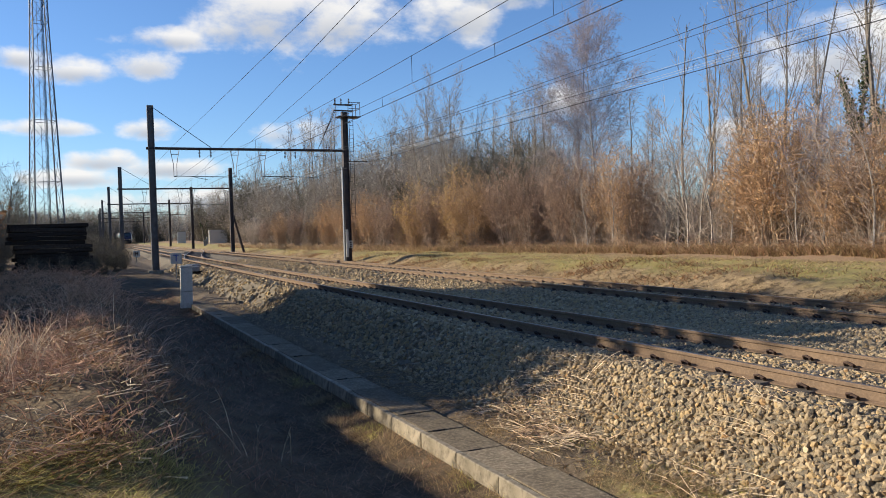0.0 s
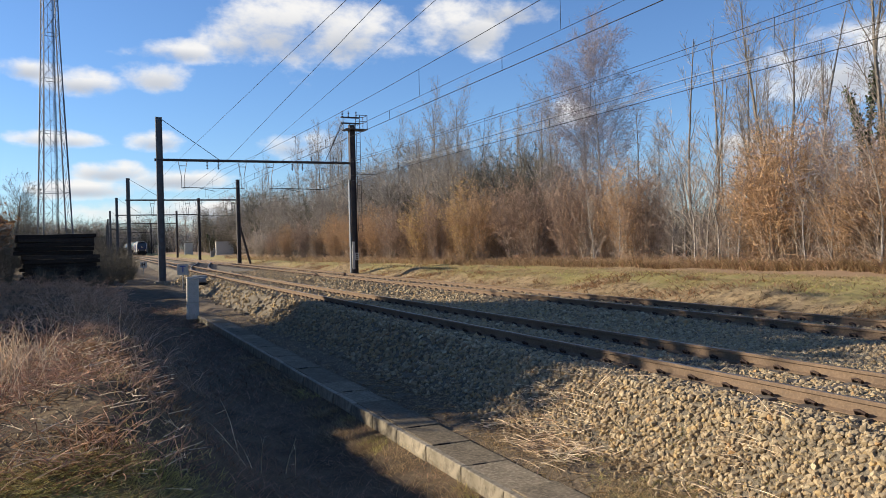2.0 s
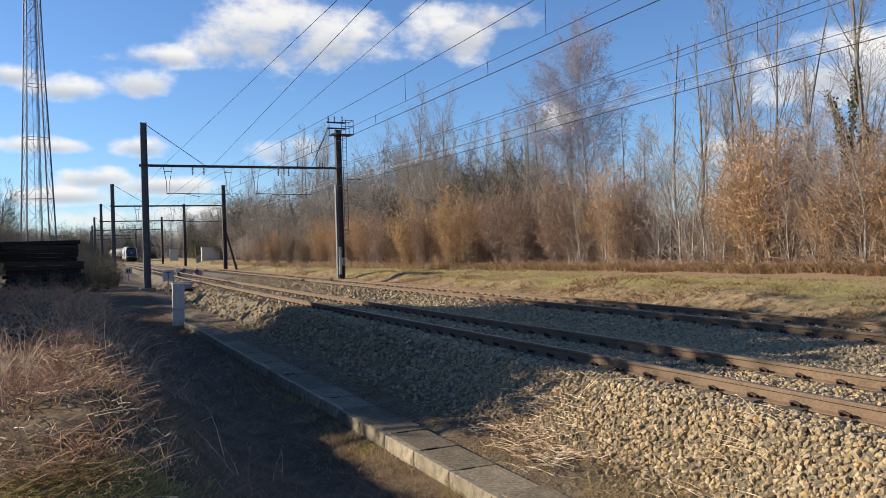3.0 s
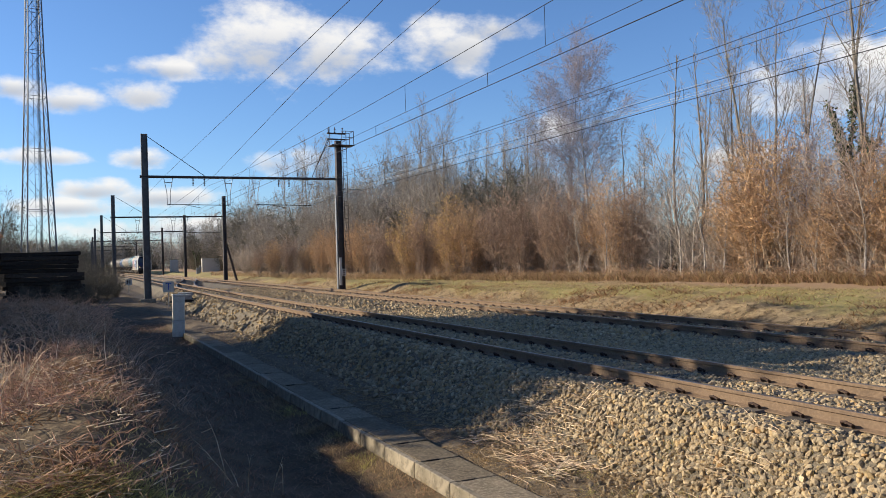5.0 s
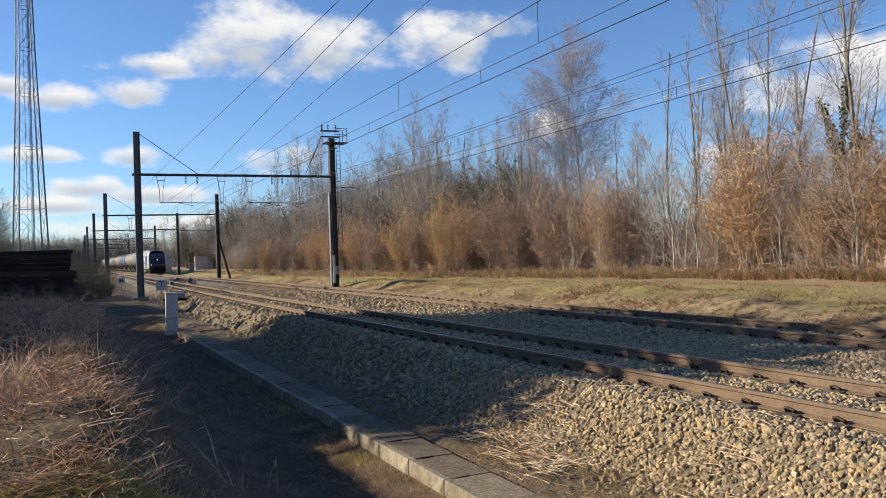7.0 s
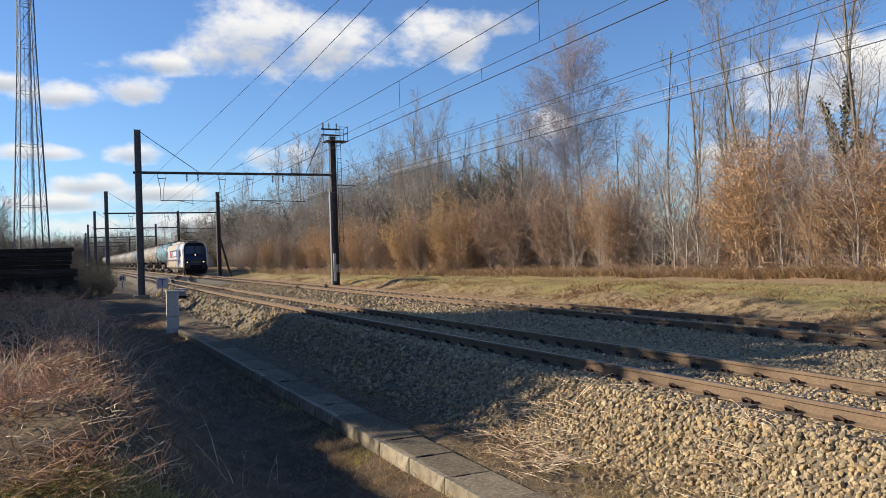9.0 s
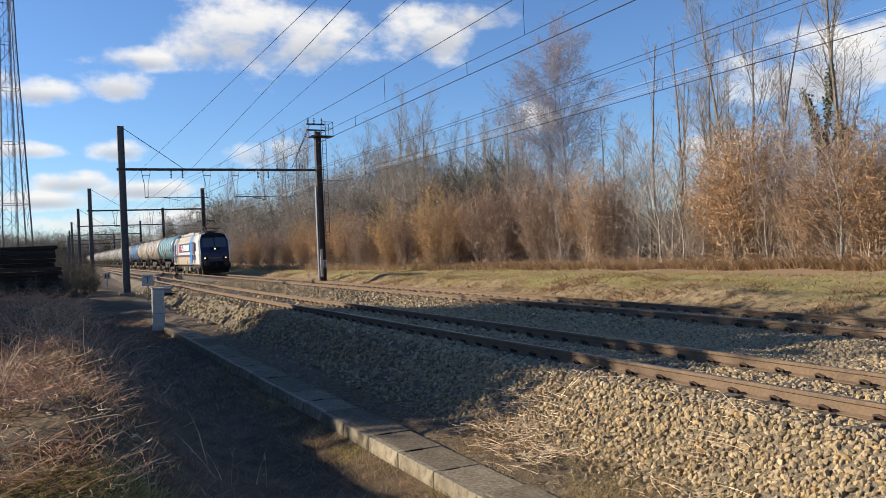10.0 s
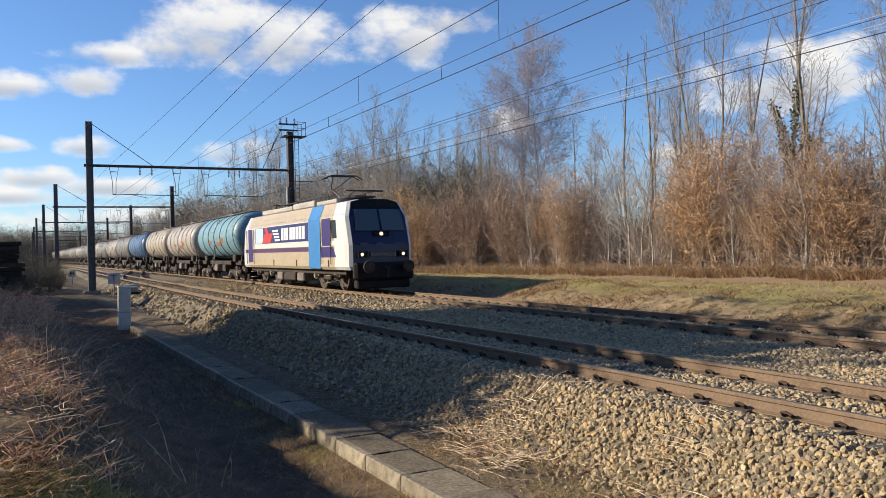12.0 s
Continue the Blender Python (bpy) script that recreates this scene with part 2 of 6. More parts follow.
def ground_material():
    """Soil, moss and dry grass in patches; the band beside the line, the ditch and the far verge differ as they lie across the line."""
    m = bpy.data.materials.new("ground")
    m.use_nodes = True
    nt = m.node_tree
    n, ln = nt.nodes, nt.links
    b = n["Principled BSDF"]
    b.inputs["Roughness"].default_value = 0.95
    b.inputs["Specular IOR Level"].default_value = 0.2
    tc = n.new("ShaderNodeTexCoord")
    sep = n.new("ShaderNodeSeparateXYZ")
    ln.new(tc.outputs["Object"], sep.inputs[0])

    def tex(sc, det=8, rough=0.65):
        t = n.new("ShaderNodeTexNoise")
        t.inputs["Scale"].default_value, t.inputs["Detail"].default_value, t.inputs["Roughness"].default_value = sc, det, rough
        ln.new(tc.outputs["Object"], t.inputs["Vector"])
        return t.outputs["Fac"]

    def rng(v, lo, hi):
        r = n.new("ShaderNodeMapRange")
        r.inputs["From Min"].default_value, r.inputs["From Max"].default_value = lo, hi
        ln.new(v, r.inputs["Value"])
        return r.outputs[0]

    def mx(a, c, f):
        x = n.new("ShaderNodeMix")
        x.data_type = "RGBA"
        for s, v in (("A", a), ("B", c)):
            if isinstance(v, tuple):
                x.inputs[s].default_value = (*v, 1)
            else:
                ln.new(v, x.inputs[s])
        ln.new(f, x.inputs["Factor"])
        return x.outputs["Result"]

    big, mid, small = tex(0.35, 5), tex(2.2), tex(22, 4)
    # dark soil; the ditch's shade is put into this colour too
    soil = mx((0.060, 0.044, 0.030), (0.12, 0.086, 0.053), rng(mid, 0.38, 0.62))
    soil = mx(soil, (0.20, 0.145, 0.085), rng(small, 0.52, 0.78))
    dry = mx((0.33, 0.245, 0.14), (0.21, 0.148, 0.082), rng(mid, 0.36, 0.64))
    dry = mx(dry, (0.40, 0.32, 0.19), rng(small, 0.52, 0.72))
    moss = mx((0.25, 0.22, 0.075), (0.33, 0.275, 0.115), rng(mid, 0.35, 0.65))
    moss = mx(moss, (0.26, 0.215, 0.10), rng(small, 0.5, 0.72))
    # the far verge: rough soil by the line, moss further off, dry red-brown grass under the bushes
    warp = n.new("ShaderNodeMath")
    warp.operation = "MULTIPLY_ADD"
    ln.new(big, warp.inputs[0])
    warp.inputs[1].default_value = 5.0
    ln.new(sep.outputs[0], warp.inputs[2])
    wx = warp.outputs[0]
    rough_dry = mx(dry, (0.095, 0.066, 0.038), rng(tex(3.6, 7), 0.48, 0.60))
    patchy = mx(moss, dry, rng(tex(0.9, 5), 0.50, 0.66))
    verge = mx(rough_dry, patchy, rng(wx, 20.2, 21.4))
    verge = mx(verge, (0.30, 0.205, 0.13), rng(wx, 25.5, 27.5))
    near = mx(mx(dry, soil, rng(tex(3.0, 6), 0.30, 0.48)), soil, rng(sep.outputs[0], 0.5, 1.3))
    near = mx(near, moss, rng(big, 0.66, 0.8))
    path = mx((0.15, 0.115, 0.078), (0.085, 0.064, 0.043), rng(tex(4.0, 6), 0.42, 0.62))
    path = mx(path, (0.26, 0.205, 0.14), rng(small, 0.52, 0.74))
    near = mx(near, path, rng(sep.outputs[0], 3.9, 4.5))
    fringe = mx((0.27, 0.24, 0.085), (0.20, 0.15, 0.08), rng(tex(6.0, 6), 0.42, 0.6))
    near = mx(fringe, near, rng(sep.outputs[1], 5.6, 6.8))
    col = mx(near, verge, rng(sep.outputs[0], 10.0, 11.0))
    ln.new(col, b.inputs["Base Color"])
    bp = n.new("ShaderNodeBump")
    bp.inputs["Strength"].default_value, bp.inputs["Distance"].default_value = 0.8, 0.05
    ln.new(tex(14, 6), bp.inputs["Height"])
    ln.new(bp.outputs[0], b.inputs["Normal"])
    M["ground"] = m


ground_material()

# ---------------------------------------------------------------- mesh helpers


def mesh_of(name, verts, faces, material_=None, smooth=False):
    me = bpy.data.meshes.new(name)
    me.from_pydata(verts, [], faces)
    if material_:
        me.materials.append(material_)
    if smooth:
        me.polygons.foreach_set("use_smooth", [True] * len(me.polygons))
    me.update()
    return me


def fast_mesh(name, verts, faces, material_):
    """A mesh from numpy arrays: verts (n, 3) and faces (m, 3 or 4)."""
    verts, faces = np.asarray(verts, np.float32), np.asarray(faces, np.int32)
    me = bpy.data.meshes.new(name)
    k = faces.shape[1]
    me.vertices.add(len(verts))
    me.vertices.foreach_set("co", verts.ravel())
    me.loops.add(faces.size)
    me.loops.foreach_set("vertex_index", faces.ravel())
    me.polygons.add(len(faces))
    me.polygons.foreach_set("loop_start", np.arange(0, faces.size, k, dtype=np.int32))
    me.materials.append(material_)
    me.update(calc_edges=True)
    me.shade_flat()
    return me


def part(name, bm, material_, parent=None, label="", at=None):
    """Links a bmesh (or a mesh) as one object under a thing or a part."""
    if isinstance(bm, bmesh.types.BMesh):
        me = bpy.data.meshes.new(name)
        bmesh.ops.recalc_face_normals(bm, faces=bm.faces[:])
        bm.to_mesh(me)
        bm.free()
    else:
        me = bm
    if material_ and not me.materials:
        me.materials.append(material_)
    ob = new(name, me)
    ob.parent = parent
    if at is not None:
        ob.matrix_basis = at
    if label:
        ob["label"] = label
    return ob


def thing(name, label, category, group="", kind="", at=None):
    e = new(name)
    e.empty_display_size = 0.2
    if at is not None:
        e.matrix_basis = at
    return tagged(e, label, category, group, kind)


def box(bm, x0, x1, y0, y1, z0, z1, bev=0.0, m=None):
    """Adds a box with bevelled edges."""
    r = bmesh.ops.create_cube(bm, size=1.0)
    vs = r["verts"]
    for v in vs:
        v.co = Vector(((x0 + x1) / 2 + v.co.x * (x1 - x0), (y0 + y1) / 2 + v.co.y * (y1 - y0), (z0 + z1) / 2 + v.co.z * (z1 - z0)))
    if bev:
        es = list({e for v in vs for e in v.link_edges})
        r2 = bmesh.ops.bevel(bm, geom=es, offset=bev, segments=1, affect="EDGES", profile=0.5)
        vs = list({v for f_ in r2["faces"] for v in f_.verts} | {v for v in vs if v.is_valid})
    if m is not None:
        for v in vs:
            v.co = m @ v.co
    return bm


def tube(bm, a, b, r0, r1=None, seg=8, caps=True):
    """Adds a round bar from a to b."""
    a, b = Vector(a), Vector(b)
    r1 = r0 if r1 is None else r1
    d = (b - a).normalized()
    u = d.orthogonal().normalized()
    v = d.cross(u)
    ra = [bm.verts.new(a + (u * math.cos(k * 2 * math.pi / seg) + v * math.sin(k * 2 * math.pi / seg)) * r0) for k in range(seg)]
    rb = [bm.verts.new(b + (u * math.cos(k * 2 * math.pi / seg) + v * math.sin(k * 2 * math.pi / seg)) * r1) for k in range(seg)]
    for k in range(seg):
        bm.faces.new((ra[k], ra[(k + 1) % seg], rb[(k + 1) % seg], rb[k]))
    if caps:
        bm.faces.new(ra[::-1])
        bm.faces.new(rb)
    return bm


def pipe(bm, pts, radii, seg=6):
    """One continuous bent bar through points."""
    pts = [Vector(p) for p in pts]
    if isinstance(radii, (int, float)):
        radii = [radii] * len(pts)
    rings, u = [], None
    for i, p in enumerate(pts):
        d = (pts[min(i + 1, len(pts) - 1)] - pts[max(i - 1, 0)]).normalized()
        u = d.orthogonal().normalized() if u is None else (u - d * u.dot(d)).normalized()
        v = d.cross(u)
        rings.append([bm.verts.new(p + (u * math.cos(k * 2 * math.pi / seg) + v * math.sin(k * 2 * math.pi / seg)) * radii[i]) for k in range(seg)])
    for a, b in zip(rings, rings[1:]):
        for k in range(seg):
            bm.faces.new((a[k], a[(k + 1) % seg], b[(k + 1) % seg], b[k]))
    bm.faces.new(rings[0][::-1])
    bm.faces.new(rings[-1])
    return bm


def lathe(bm, profile, axis_a, axis_b, seg=24):
    """Adds a solid of revolution: profile of (distance along the axis, radius)."""
    a, b = Vector(axis_a), Vector(axis_b)
    d = (b - a).normalized()
    u = d.orthogonal().normalized()
    v = d.cross(u)
    rings = []
    for t, r in profile:
        c = a + d * t
        if r < 1e-5:
            rings.append([bm.verts.new(c)])
        else:
            rings.append([bm.verts.new(c + (u * math.cos(k * 2 * math.pi / seg) + v * math.sin(k * 2 * math.pi / seg)) * r) for k in range(seg)])
    for p, q in zip(rings, rings[1:]):
        for k in range(seg):
            k2 = (k + 1) % seg
            if len(p) == 1:
                bm.faces.new((p[0], q[k], q[k2]))
            elif len(q) == 1:
                bm.faces.new((p[k], p[k2], q[0]))
            else:
                bm.faces.new((p[k], p[k2], q[k2], q[k]))
    return bm


def prisms(seg, sides=3):
    """Tubes for many segments at once: rows of x0 y0 z0 r0 x1 y1 z1 r1. Returns verts and quad faces."""
    s = np.asarray(seg, float)
    a, ra, b, rb = s[:, 0:3], s[:, 3], s[:, 4:7], s[:, 7]
    d = b - a
    d /= np.linalg.norm(d, axis=1)[:, None] + 1e-9
    ref = np.where(np.abs(d[:, 2:3]) > 0.9, np.array([[1.0, 0, 0]]), np.array([[0, 0, 1.0]]))
    u = np.cross(d, ref)
    u /= np.linalg.norm(u, axis=1)[:, None] + 1e-9
    v = np.cross(d, u)
    ang = np.arange(sides) * 2 * np.pi / sides
    off = u[:, None, :] * np.cos(ang)[None, :, None] + v[:, None, :] * np.sin(ang)[None, :, None]
    va = a[:, None, :] + off * ra[:, None, None]
    vb = b[:, None, :] + off * rb[:, None, None]
    verts = np.concatenate([va, vb], 1).reshape(-1, 3)
    base = np.arange(len(s))[:, None] * sides * 2
    k = np.arange(sides)
    f_ = np.stack([k, (k + 1) % sides, (k + 1) % sides + sides, k + sides], 1)
    faces = (base[:, None, :] + f_[None, :, :]).reshape(-1, 4)
    return verts, faces


def ribbons(seg):
    """Fine twigs for many segments at once: one narrow face each, turned at random."""
    s = np.asarray(seg, float)
    rs_ = np.random.RandomState(len(s))
    a, b = s[:, 0:3], s[:, 4:7]
    d = b - a
    u = np.cross(d, rs_.normal(size=d.shape))
    u /= np.linalg.norm(u, axis=1)[:, None] + 1e-9
    ra, rb_ = s[:, 3:4] * 1.1, s[:, 7:8] * 1.1
    v = np.stack([a - u * ra, a + u * ra, b + u * rb_, b - u * rb_], 1).reshape(-1, 3)
    return v, np.arange(len(s))[:, None] * 4 + np.arange(4)[None, :]


# ---------------------------------------------------------------- the line: where the tracks run, and the lie of the land


def main_x(s):
    return 13.1 + 0.0115 * s - 1.5e-5 * s * np.abs(s)


def near_x(s):
    s = np.asarray(s, float)
    gap = np.interp(s, [-60, 0, 15, 30, 45, 60, 80, 100, 120, 140, 170, 800], [5.1, 5.2, 5.38, 5.52, 5.55, 5.48, 5.22, 4.92, 4.65, 4.5, 4.4, 4.4])
    return main_x(s) - gap


PROFILE_X = [-900, -60, -14, -5, -1.2, 0.3, 1.0, 1.8, 2.6, 3.4, 3.80, 3.86, 4.46, 4.7, 5.2, 5.75, 6.9, 15.2, 15.9, 16.6, 17.3, 18.3, 19.5, 22, 26, 40, 900]
PROFILE_Z = [2.0, 0.6, 0.2, 0.05, 0.10, -0.02, -0.40, -0.95, -1.20, -1.15, -1.06, -1.02, -1.0, -0.87, -0.86, -0.85, -0.55, -0.34, -0.44, -0.50, -0.38, -0.10, 0.06, 0.10, 0.22, 0.4, 3.0]


def land(x, y):
    """Height of the ground."""
    x, y = np.asarray(x, float), np.asarray(y, float)
    z = np.interp(x, PROFILE_X, PROFILE_Z)
    wob = np.sin(x * 1.3 + y * 0.71) * np.sin(y * 0.43 - x * 0.9) * 0.05 + np.sin(x * 3.1 - y * 2.3) * np.sin(y * 3.7 + x) * 0.025
    rough = np.interp(x, [-5, 2, 3.3, 3.7, 4.5, 5.0, 6.2, 15.4, 16.5, 18, 24], [1.2, 1.2, 0.6, 0.0, 0.0, 0.25, 0.0, 0.0, 0.6, 1.8, 1.5])
    z = z + wob * rough
    # the ditch ends where the bank widens round the mast and the sleeper stack
    fill = np.clip((y - 34) / 14, 0, 1) * np.clip((6.0 - x) / 2.0, 0, 1) * np.clip((x - 0.3) / 1.0, 0, 1)
    z = z * (1 - fill) + np.minimum(-0.35, np.maximum(z, -0.45)) * fill
    # the near bank swells up a little beyond the eye
    z = z + 0.42 * np.exp(-((x - 0.15) / 0.85) ** 2) * np.clip((y - 5.8) / 2.2, 0, 1) * np.clip((30 - y) / 12, 0, 1)
    # small mounds on the far verge
    for mx_, my_, h_, r_ in ((18.4, 44.0, 0.42, 1.3), (17.9, 30.0, 0.25, 1.6), (18.3, 24.0, 0.32, 2.2), (18.0, 37.0, 0.22, 1.2), (18.6, 18.0, 0.2, 1.8), (18.2, 58.0, 0.3, 1.5), (18.0, 68.0, 0.25, 1.5)):
        z = z + h_ * np.exp(-((x - mx_) ** 2 + ((y - my_) * 0.75) ** 2) / r_ ** 2)
    return z


def sheet(xs, ys, fn):
    X, Y = np.meshgrid(xs, ys)
    Z = fn(X, Y)
    v = np.stack([X.ravel(), Y.ravel(), Z.ravel()], 1)
    nx, ny = len(xs), len(ys)
    i = np.arange((ny - 1) * (nx - 1))
    r, c = i // (nx - 1), i % (nx - 1)
    a = r * nx + c
    return v, np.stack([a, a + 1, a + nx + 1, a + nx], 1)


def graded(knots):
    """Coordinates from (end, step) pairs, the first being the start."""
    out = [knots[0]]
    for end, step in knots[1:]:
        n = max(1, round((end - out[-1]) / step))
        st = out[-1]
        out += [st + (end - st) * (k + 1) / n for k in range(n)]
    return np.array(out)


def build_ground():
    xs = graded([-3500, (-900, 650), (-60, 60), (-14, 4), (-5, 0.6), (3.4, 0.2), (3.8, 0.2), (3.86, 0.06), (4.46, 0.3), (6.5, 0.3), (15.2, 1.0), (24, 0.25), (40, 1.0), (120, 8), (900, 60), (3500, 650)])
    ys = graded([-3500, (-900, 650), (-60, 60), (-10, 4), (3, 0.6), (40, 0.3), (80, 0.8), (160, 4), (900, 60), (4000, 700)])
    v, f_ = sheet(xs, ys, land)
    ob = new("ground", fast_mesh("ground", v, f_, M["ground"]))
    for p in ob.data.polygons:
        p.use_smooth = True
    tagged(ob, "rough trackside ground of soil, moss and dry grass", "ground", kind="structure")


def ballast_z(x, y):
    n, m = near_x(y), main_x(y)
    lo, hi = n - 1.5, m + 1.75
    top = -0.185
    zl = top - (lo - x) * 0.80
    zr = top - (x - hi) * 0.62
    z = np.minimum(np.minimum(zl, zr), top)
    # between the tracks and between the rails a slight hollow
    mid = np.clip(1 - np.abs(x - (n + m) / 2) / 1.2, 0, 1)
    z = z - 0.10 * mid
    z = z + (np.sin(y * 0.55 + x * 0.3) * 0.09 + np.sin(y * 1.37 + 2) * 0.045) * np.clip((lo + 0.1 - x) / 0.8, 0, 1)
    return z


def build_ballast():
    ys = graded([-12, (50, 0.25), (90, 0.8), (330, 6)])
    u = np.linspace(0, 1, 74)
    rows = []
    for s in ys:
        x0, x1 = float(near_x(s)) - 3.0, float(main_x(s)) + 2.35
        rows.append(x0 + (x1 - x0) * u)
    X = np.array(rows)
    Y = np.repeat(ys[:, None], len(u), 1)
    Z = ballast_z(X, Y) + (np.sin(X * 17 + Y * 13) * np.sin(Y * 19 - X * 7)) * 0.012
    v = np.stack([X.ravel(), Y.ravel(), Z.ravel()], 1)
    nx, ny = len(u), len(ys)
    i = np.arange((ny - 1) * (nx - 1))
    a = (i // (nx - 1)) * nx + i % (nx - 1)
    ob = new("ballast_bed", fast_mesh("ballast_bed", v, np.stack([a, a + 1, a + nx + 1, a + nx], 1), M["ballast"]))
    tagged(ob, "bed of crushed grey-brown stone ballast under the tracks", "ballast", kind="structure")


build_ground()
build_ballast()


def sweep(profile, path, closed=True):
    """Sweeps a profile of (x, z) along path points (x, y, z) that run along +Y."""
    v, f_ = [], []
    k = len(profile)
    for i, (x, y, z) in enumerate(path):
        a, b = path[max(0, i - 1)], path[min(len(path) - 1, i + 1)]
        d = Vector((b[0] - a[0], b[1] - a[1], 0)).normalized()
        for px, pz in profile:
            v.append((x + d.y * px, y - d.x * px, z + pz))
        if i:
            for j in range(k):
                j2 = (j + 1) % k
                f_.append(((i - 1) * k + j, (i - 1) * k + j2, i * k + j2, i * k + j))
    f_.append(tuple(range(k))[::-1])
    f_.append(tuple(range((len(path) - 1) * k, len(path) * k)))
    return v, f_


RAIL = [(-0.075, -0.172), (0.075, -0.172), (0.075, -0.160), (0.010, -0.142), (0.009, -0.052), (0.036, -0.040), (0.036, -0.009), (0.026, 0.0), (-0.026, 0.0), (-0.036, -0.009), (-0.036, -0.040), (-0.009, -0.052), (-0.010, -0.142), (-0.075, -0.160)]


def rail_mesh(fn, offset, s0, s1):
    step = [s for s in graded([s0, (60, 1.5), (s1, 4.0)])] if s0 < 60 < s1 else list(np.linspace(s0, s1, 24))
    pts = []
    for s in step:
        sl = float(fn(s + 0.5) - fn(s - 0.5))
        pts.append((float(fn(s)) + offset / math.sqrt(1 + sl * sl), s, 0.0))
    v, f_ = sweep(RAIL, pts)
    me = mesh_of("rail", v, f_, M["rail_side"])
    me.materials.append(M["rail_head"])
    k = len(RAIL)
    for i, p in enumerate(me.polygons):
        if i < len(f_) - 2 and i % k in (7,):
            p.material_index = 1
    return me


def build_track(fn, label):
    t = thing("railway_track", label, "railway track", "tracks of the line")
    for o in (-0.7535, 0.7535):
        part("rail", rail_mesh(fn, o, -14.0, 320.0), None, t, "rust-brown steel rail with a worn top")
    bm = bmesh.new()
    box(bm, -1.3, 1.3, -0.13, 0.13, -0.36, -0.158, 0.02)
    first = part("sleeper", bm, M["sleeper"], t)
    sl_me = first.data
    bm = bmesh.new()
    pipe(bm, [(0.045, -0.05, -0.150), (0.085, -0.075, -0.135), (0.118, -0.06, -0.10), (0.125, 0.0, -0.09), (0.115, 0.06, -0.112), (0.085, 0.05, -0.13), (0.05, 0.01, -0.145)], [0.018, 0.018, 0.014, 0.014, 0.016, 0.022, 0.018], 6)
    clip0 = part("rail_clip", bm, M["clip"], t)
    clip_me = clip0.data
    s, used, seg = 1.2, False, []
    while s < 88:
        x = float(fn(s))
        ang = -math.degrees(math.atan(float(fn(s + 0.5) - fn(s - 0.5))))
        o = first if not used else new("sleeper", sl_me)
        o.parent = t
        o.matrix_basis = pose(x, s, random.uniform(-0.006, 0.006), 0, 0, ang + random.uniform(-0.6, 0.6))
        for off in (-0.7535, 0.7535):
            for turn in (0, 180):
                if s < 46:
                    c = clip0 if not used else new("rail_clip", clip_me)
                    used = True
                    c.parent = t
                    c.matrix_basis = pose(x + off, s, random.uniform(-0.008, 0.004), 0, 0, ang + turn + random.uniform(-4, 4))
                else:
                    k = 1 if turn == 0 else -1
                    seg.append((x + off + k * 0.05, s - 0.05, -0.145, 0.03, x + off + k * 0.13, s + 0.03, -0.085, 0.03))
        s += 0.6
    v, f_ = prisms(seg, 4)
    fc = part("clip_run", fast_mesh("clip_run", v, f_, M["clip"]), None, t)
    fc["kind"] = "stuff"
    # the far stretch in one piece
    bm = bmesh.new()
    while s < 300:
        x = float(fn(s))
        box(bm, x - 1.3, x + 1.3, s - 0.13, s + 0.13, -0.3, -0.158)
        s += 0.6
    far = part("sleeper_run", bm, M["sleeper"], t)
    far["kind"] = "stuff"
    return t


build_track(near_x, "nearer railway track, rusty rails on sleepers in ballast")
build_track(main_x, "further railway track, rusty rails on sleepers in ballast")


def cross_x(s):
    u = np.clip((np.asarray(s, float) - 60.0) / 54.0, 0, 1)
    return near_x(s) + (main_x(s) - near_x(s)) * u * u * (3 - 2 * u)


def build_crossover():
    """The connection from the nearer to the further track."""
    t = thing("crossover_track", "rusty crossover rails joining the two tracks", "railway track", "tracks of the line", at=pose(0, 0, 0.004))
    for o in (-0.7535, 0.7535):
        part("rail", rail_mesh(cross_x, o, 66.0, 108.0), None, t, "rust-brown steel rail with a worn top")
    bm = bmesh.new()
    box(bm, -1.5, 1.5, -0.13, 0.13, -0.36, -0.150, 0.02)
    first = part("sleeper", bm, M["sleeper"], t)
    for k in range(48):
        s = 72.0 + k * 0.6
        o = first if k == 0 else new("sleeper", first.data)
        o.parent = t
        o.matrix_basis = pose(float(cross_x(s)), s + 0.3, -0.012, 0, 0, -3)


build_crossover()

# ---------------------------------------------------------------- catenary gantries and wires


def y_hanger(bm, x, z0, z1, w=0.28):
    """A Y-shaped hanger below the beam."""
    for sx in (-1, 1):
        tube(bm, (x + sx * w, 0, z0), (x + sx * 0.10, 0, (z0 + z1) / 2 - 0.1), 0.021, seg=6)
        tube(bm, (x + sx * 0.10, 0, (z0 + z1) / 2 - 0.1), (x + sx * 0.09, 0, z1), 0.021, seg=6)
    tube(bm, (x - 0.10, 0, z1), (x + 0.10, 0, z1), 0.03, seg=6)
    tube(bm, (x - 0.2, 0, z0 - 0.35), (x + 0.2, 0, z0 - 0.35), 0.022, seg=6)


def i_mast(bm, x, z0, z1, wx, wy, taper=0.85):
    """An H-section mast in one piece, a little narrower at the top."""
    a, b, f_, w = wx / 2, wy / 2, 0.04, wy * 0.18
    outline = [(-a, -b), (-a + f_, -b), (-a + f_, -w), (a - f_, -w), (a - f_, -b), (a, -b), (a, b), (a - f_, b), (a - f_, w), (-a + f_, w), (-a + f_, b), (-a, b)]
    lo = [bm.verts.new((x + px, py, z0)) for px, py in outline]
    hi = [bm.verts.new((x + px * taper, py * taper, z1)) for px, py in outline]
    for k in range(12):
        bm.faces.new((lo[k], lo[(k + 1) % 12], hi[(k + 1) % 12], hi[k]))
    bm.faces.new(lo[::-1])
    bm.faces.new(hi)


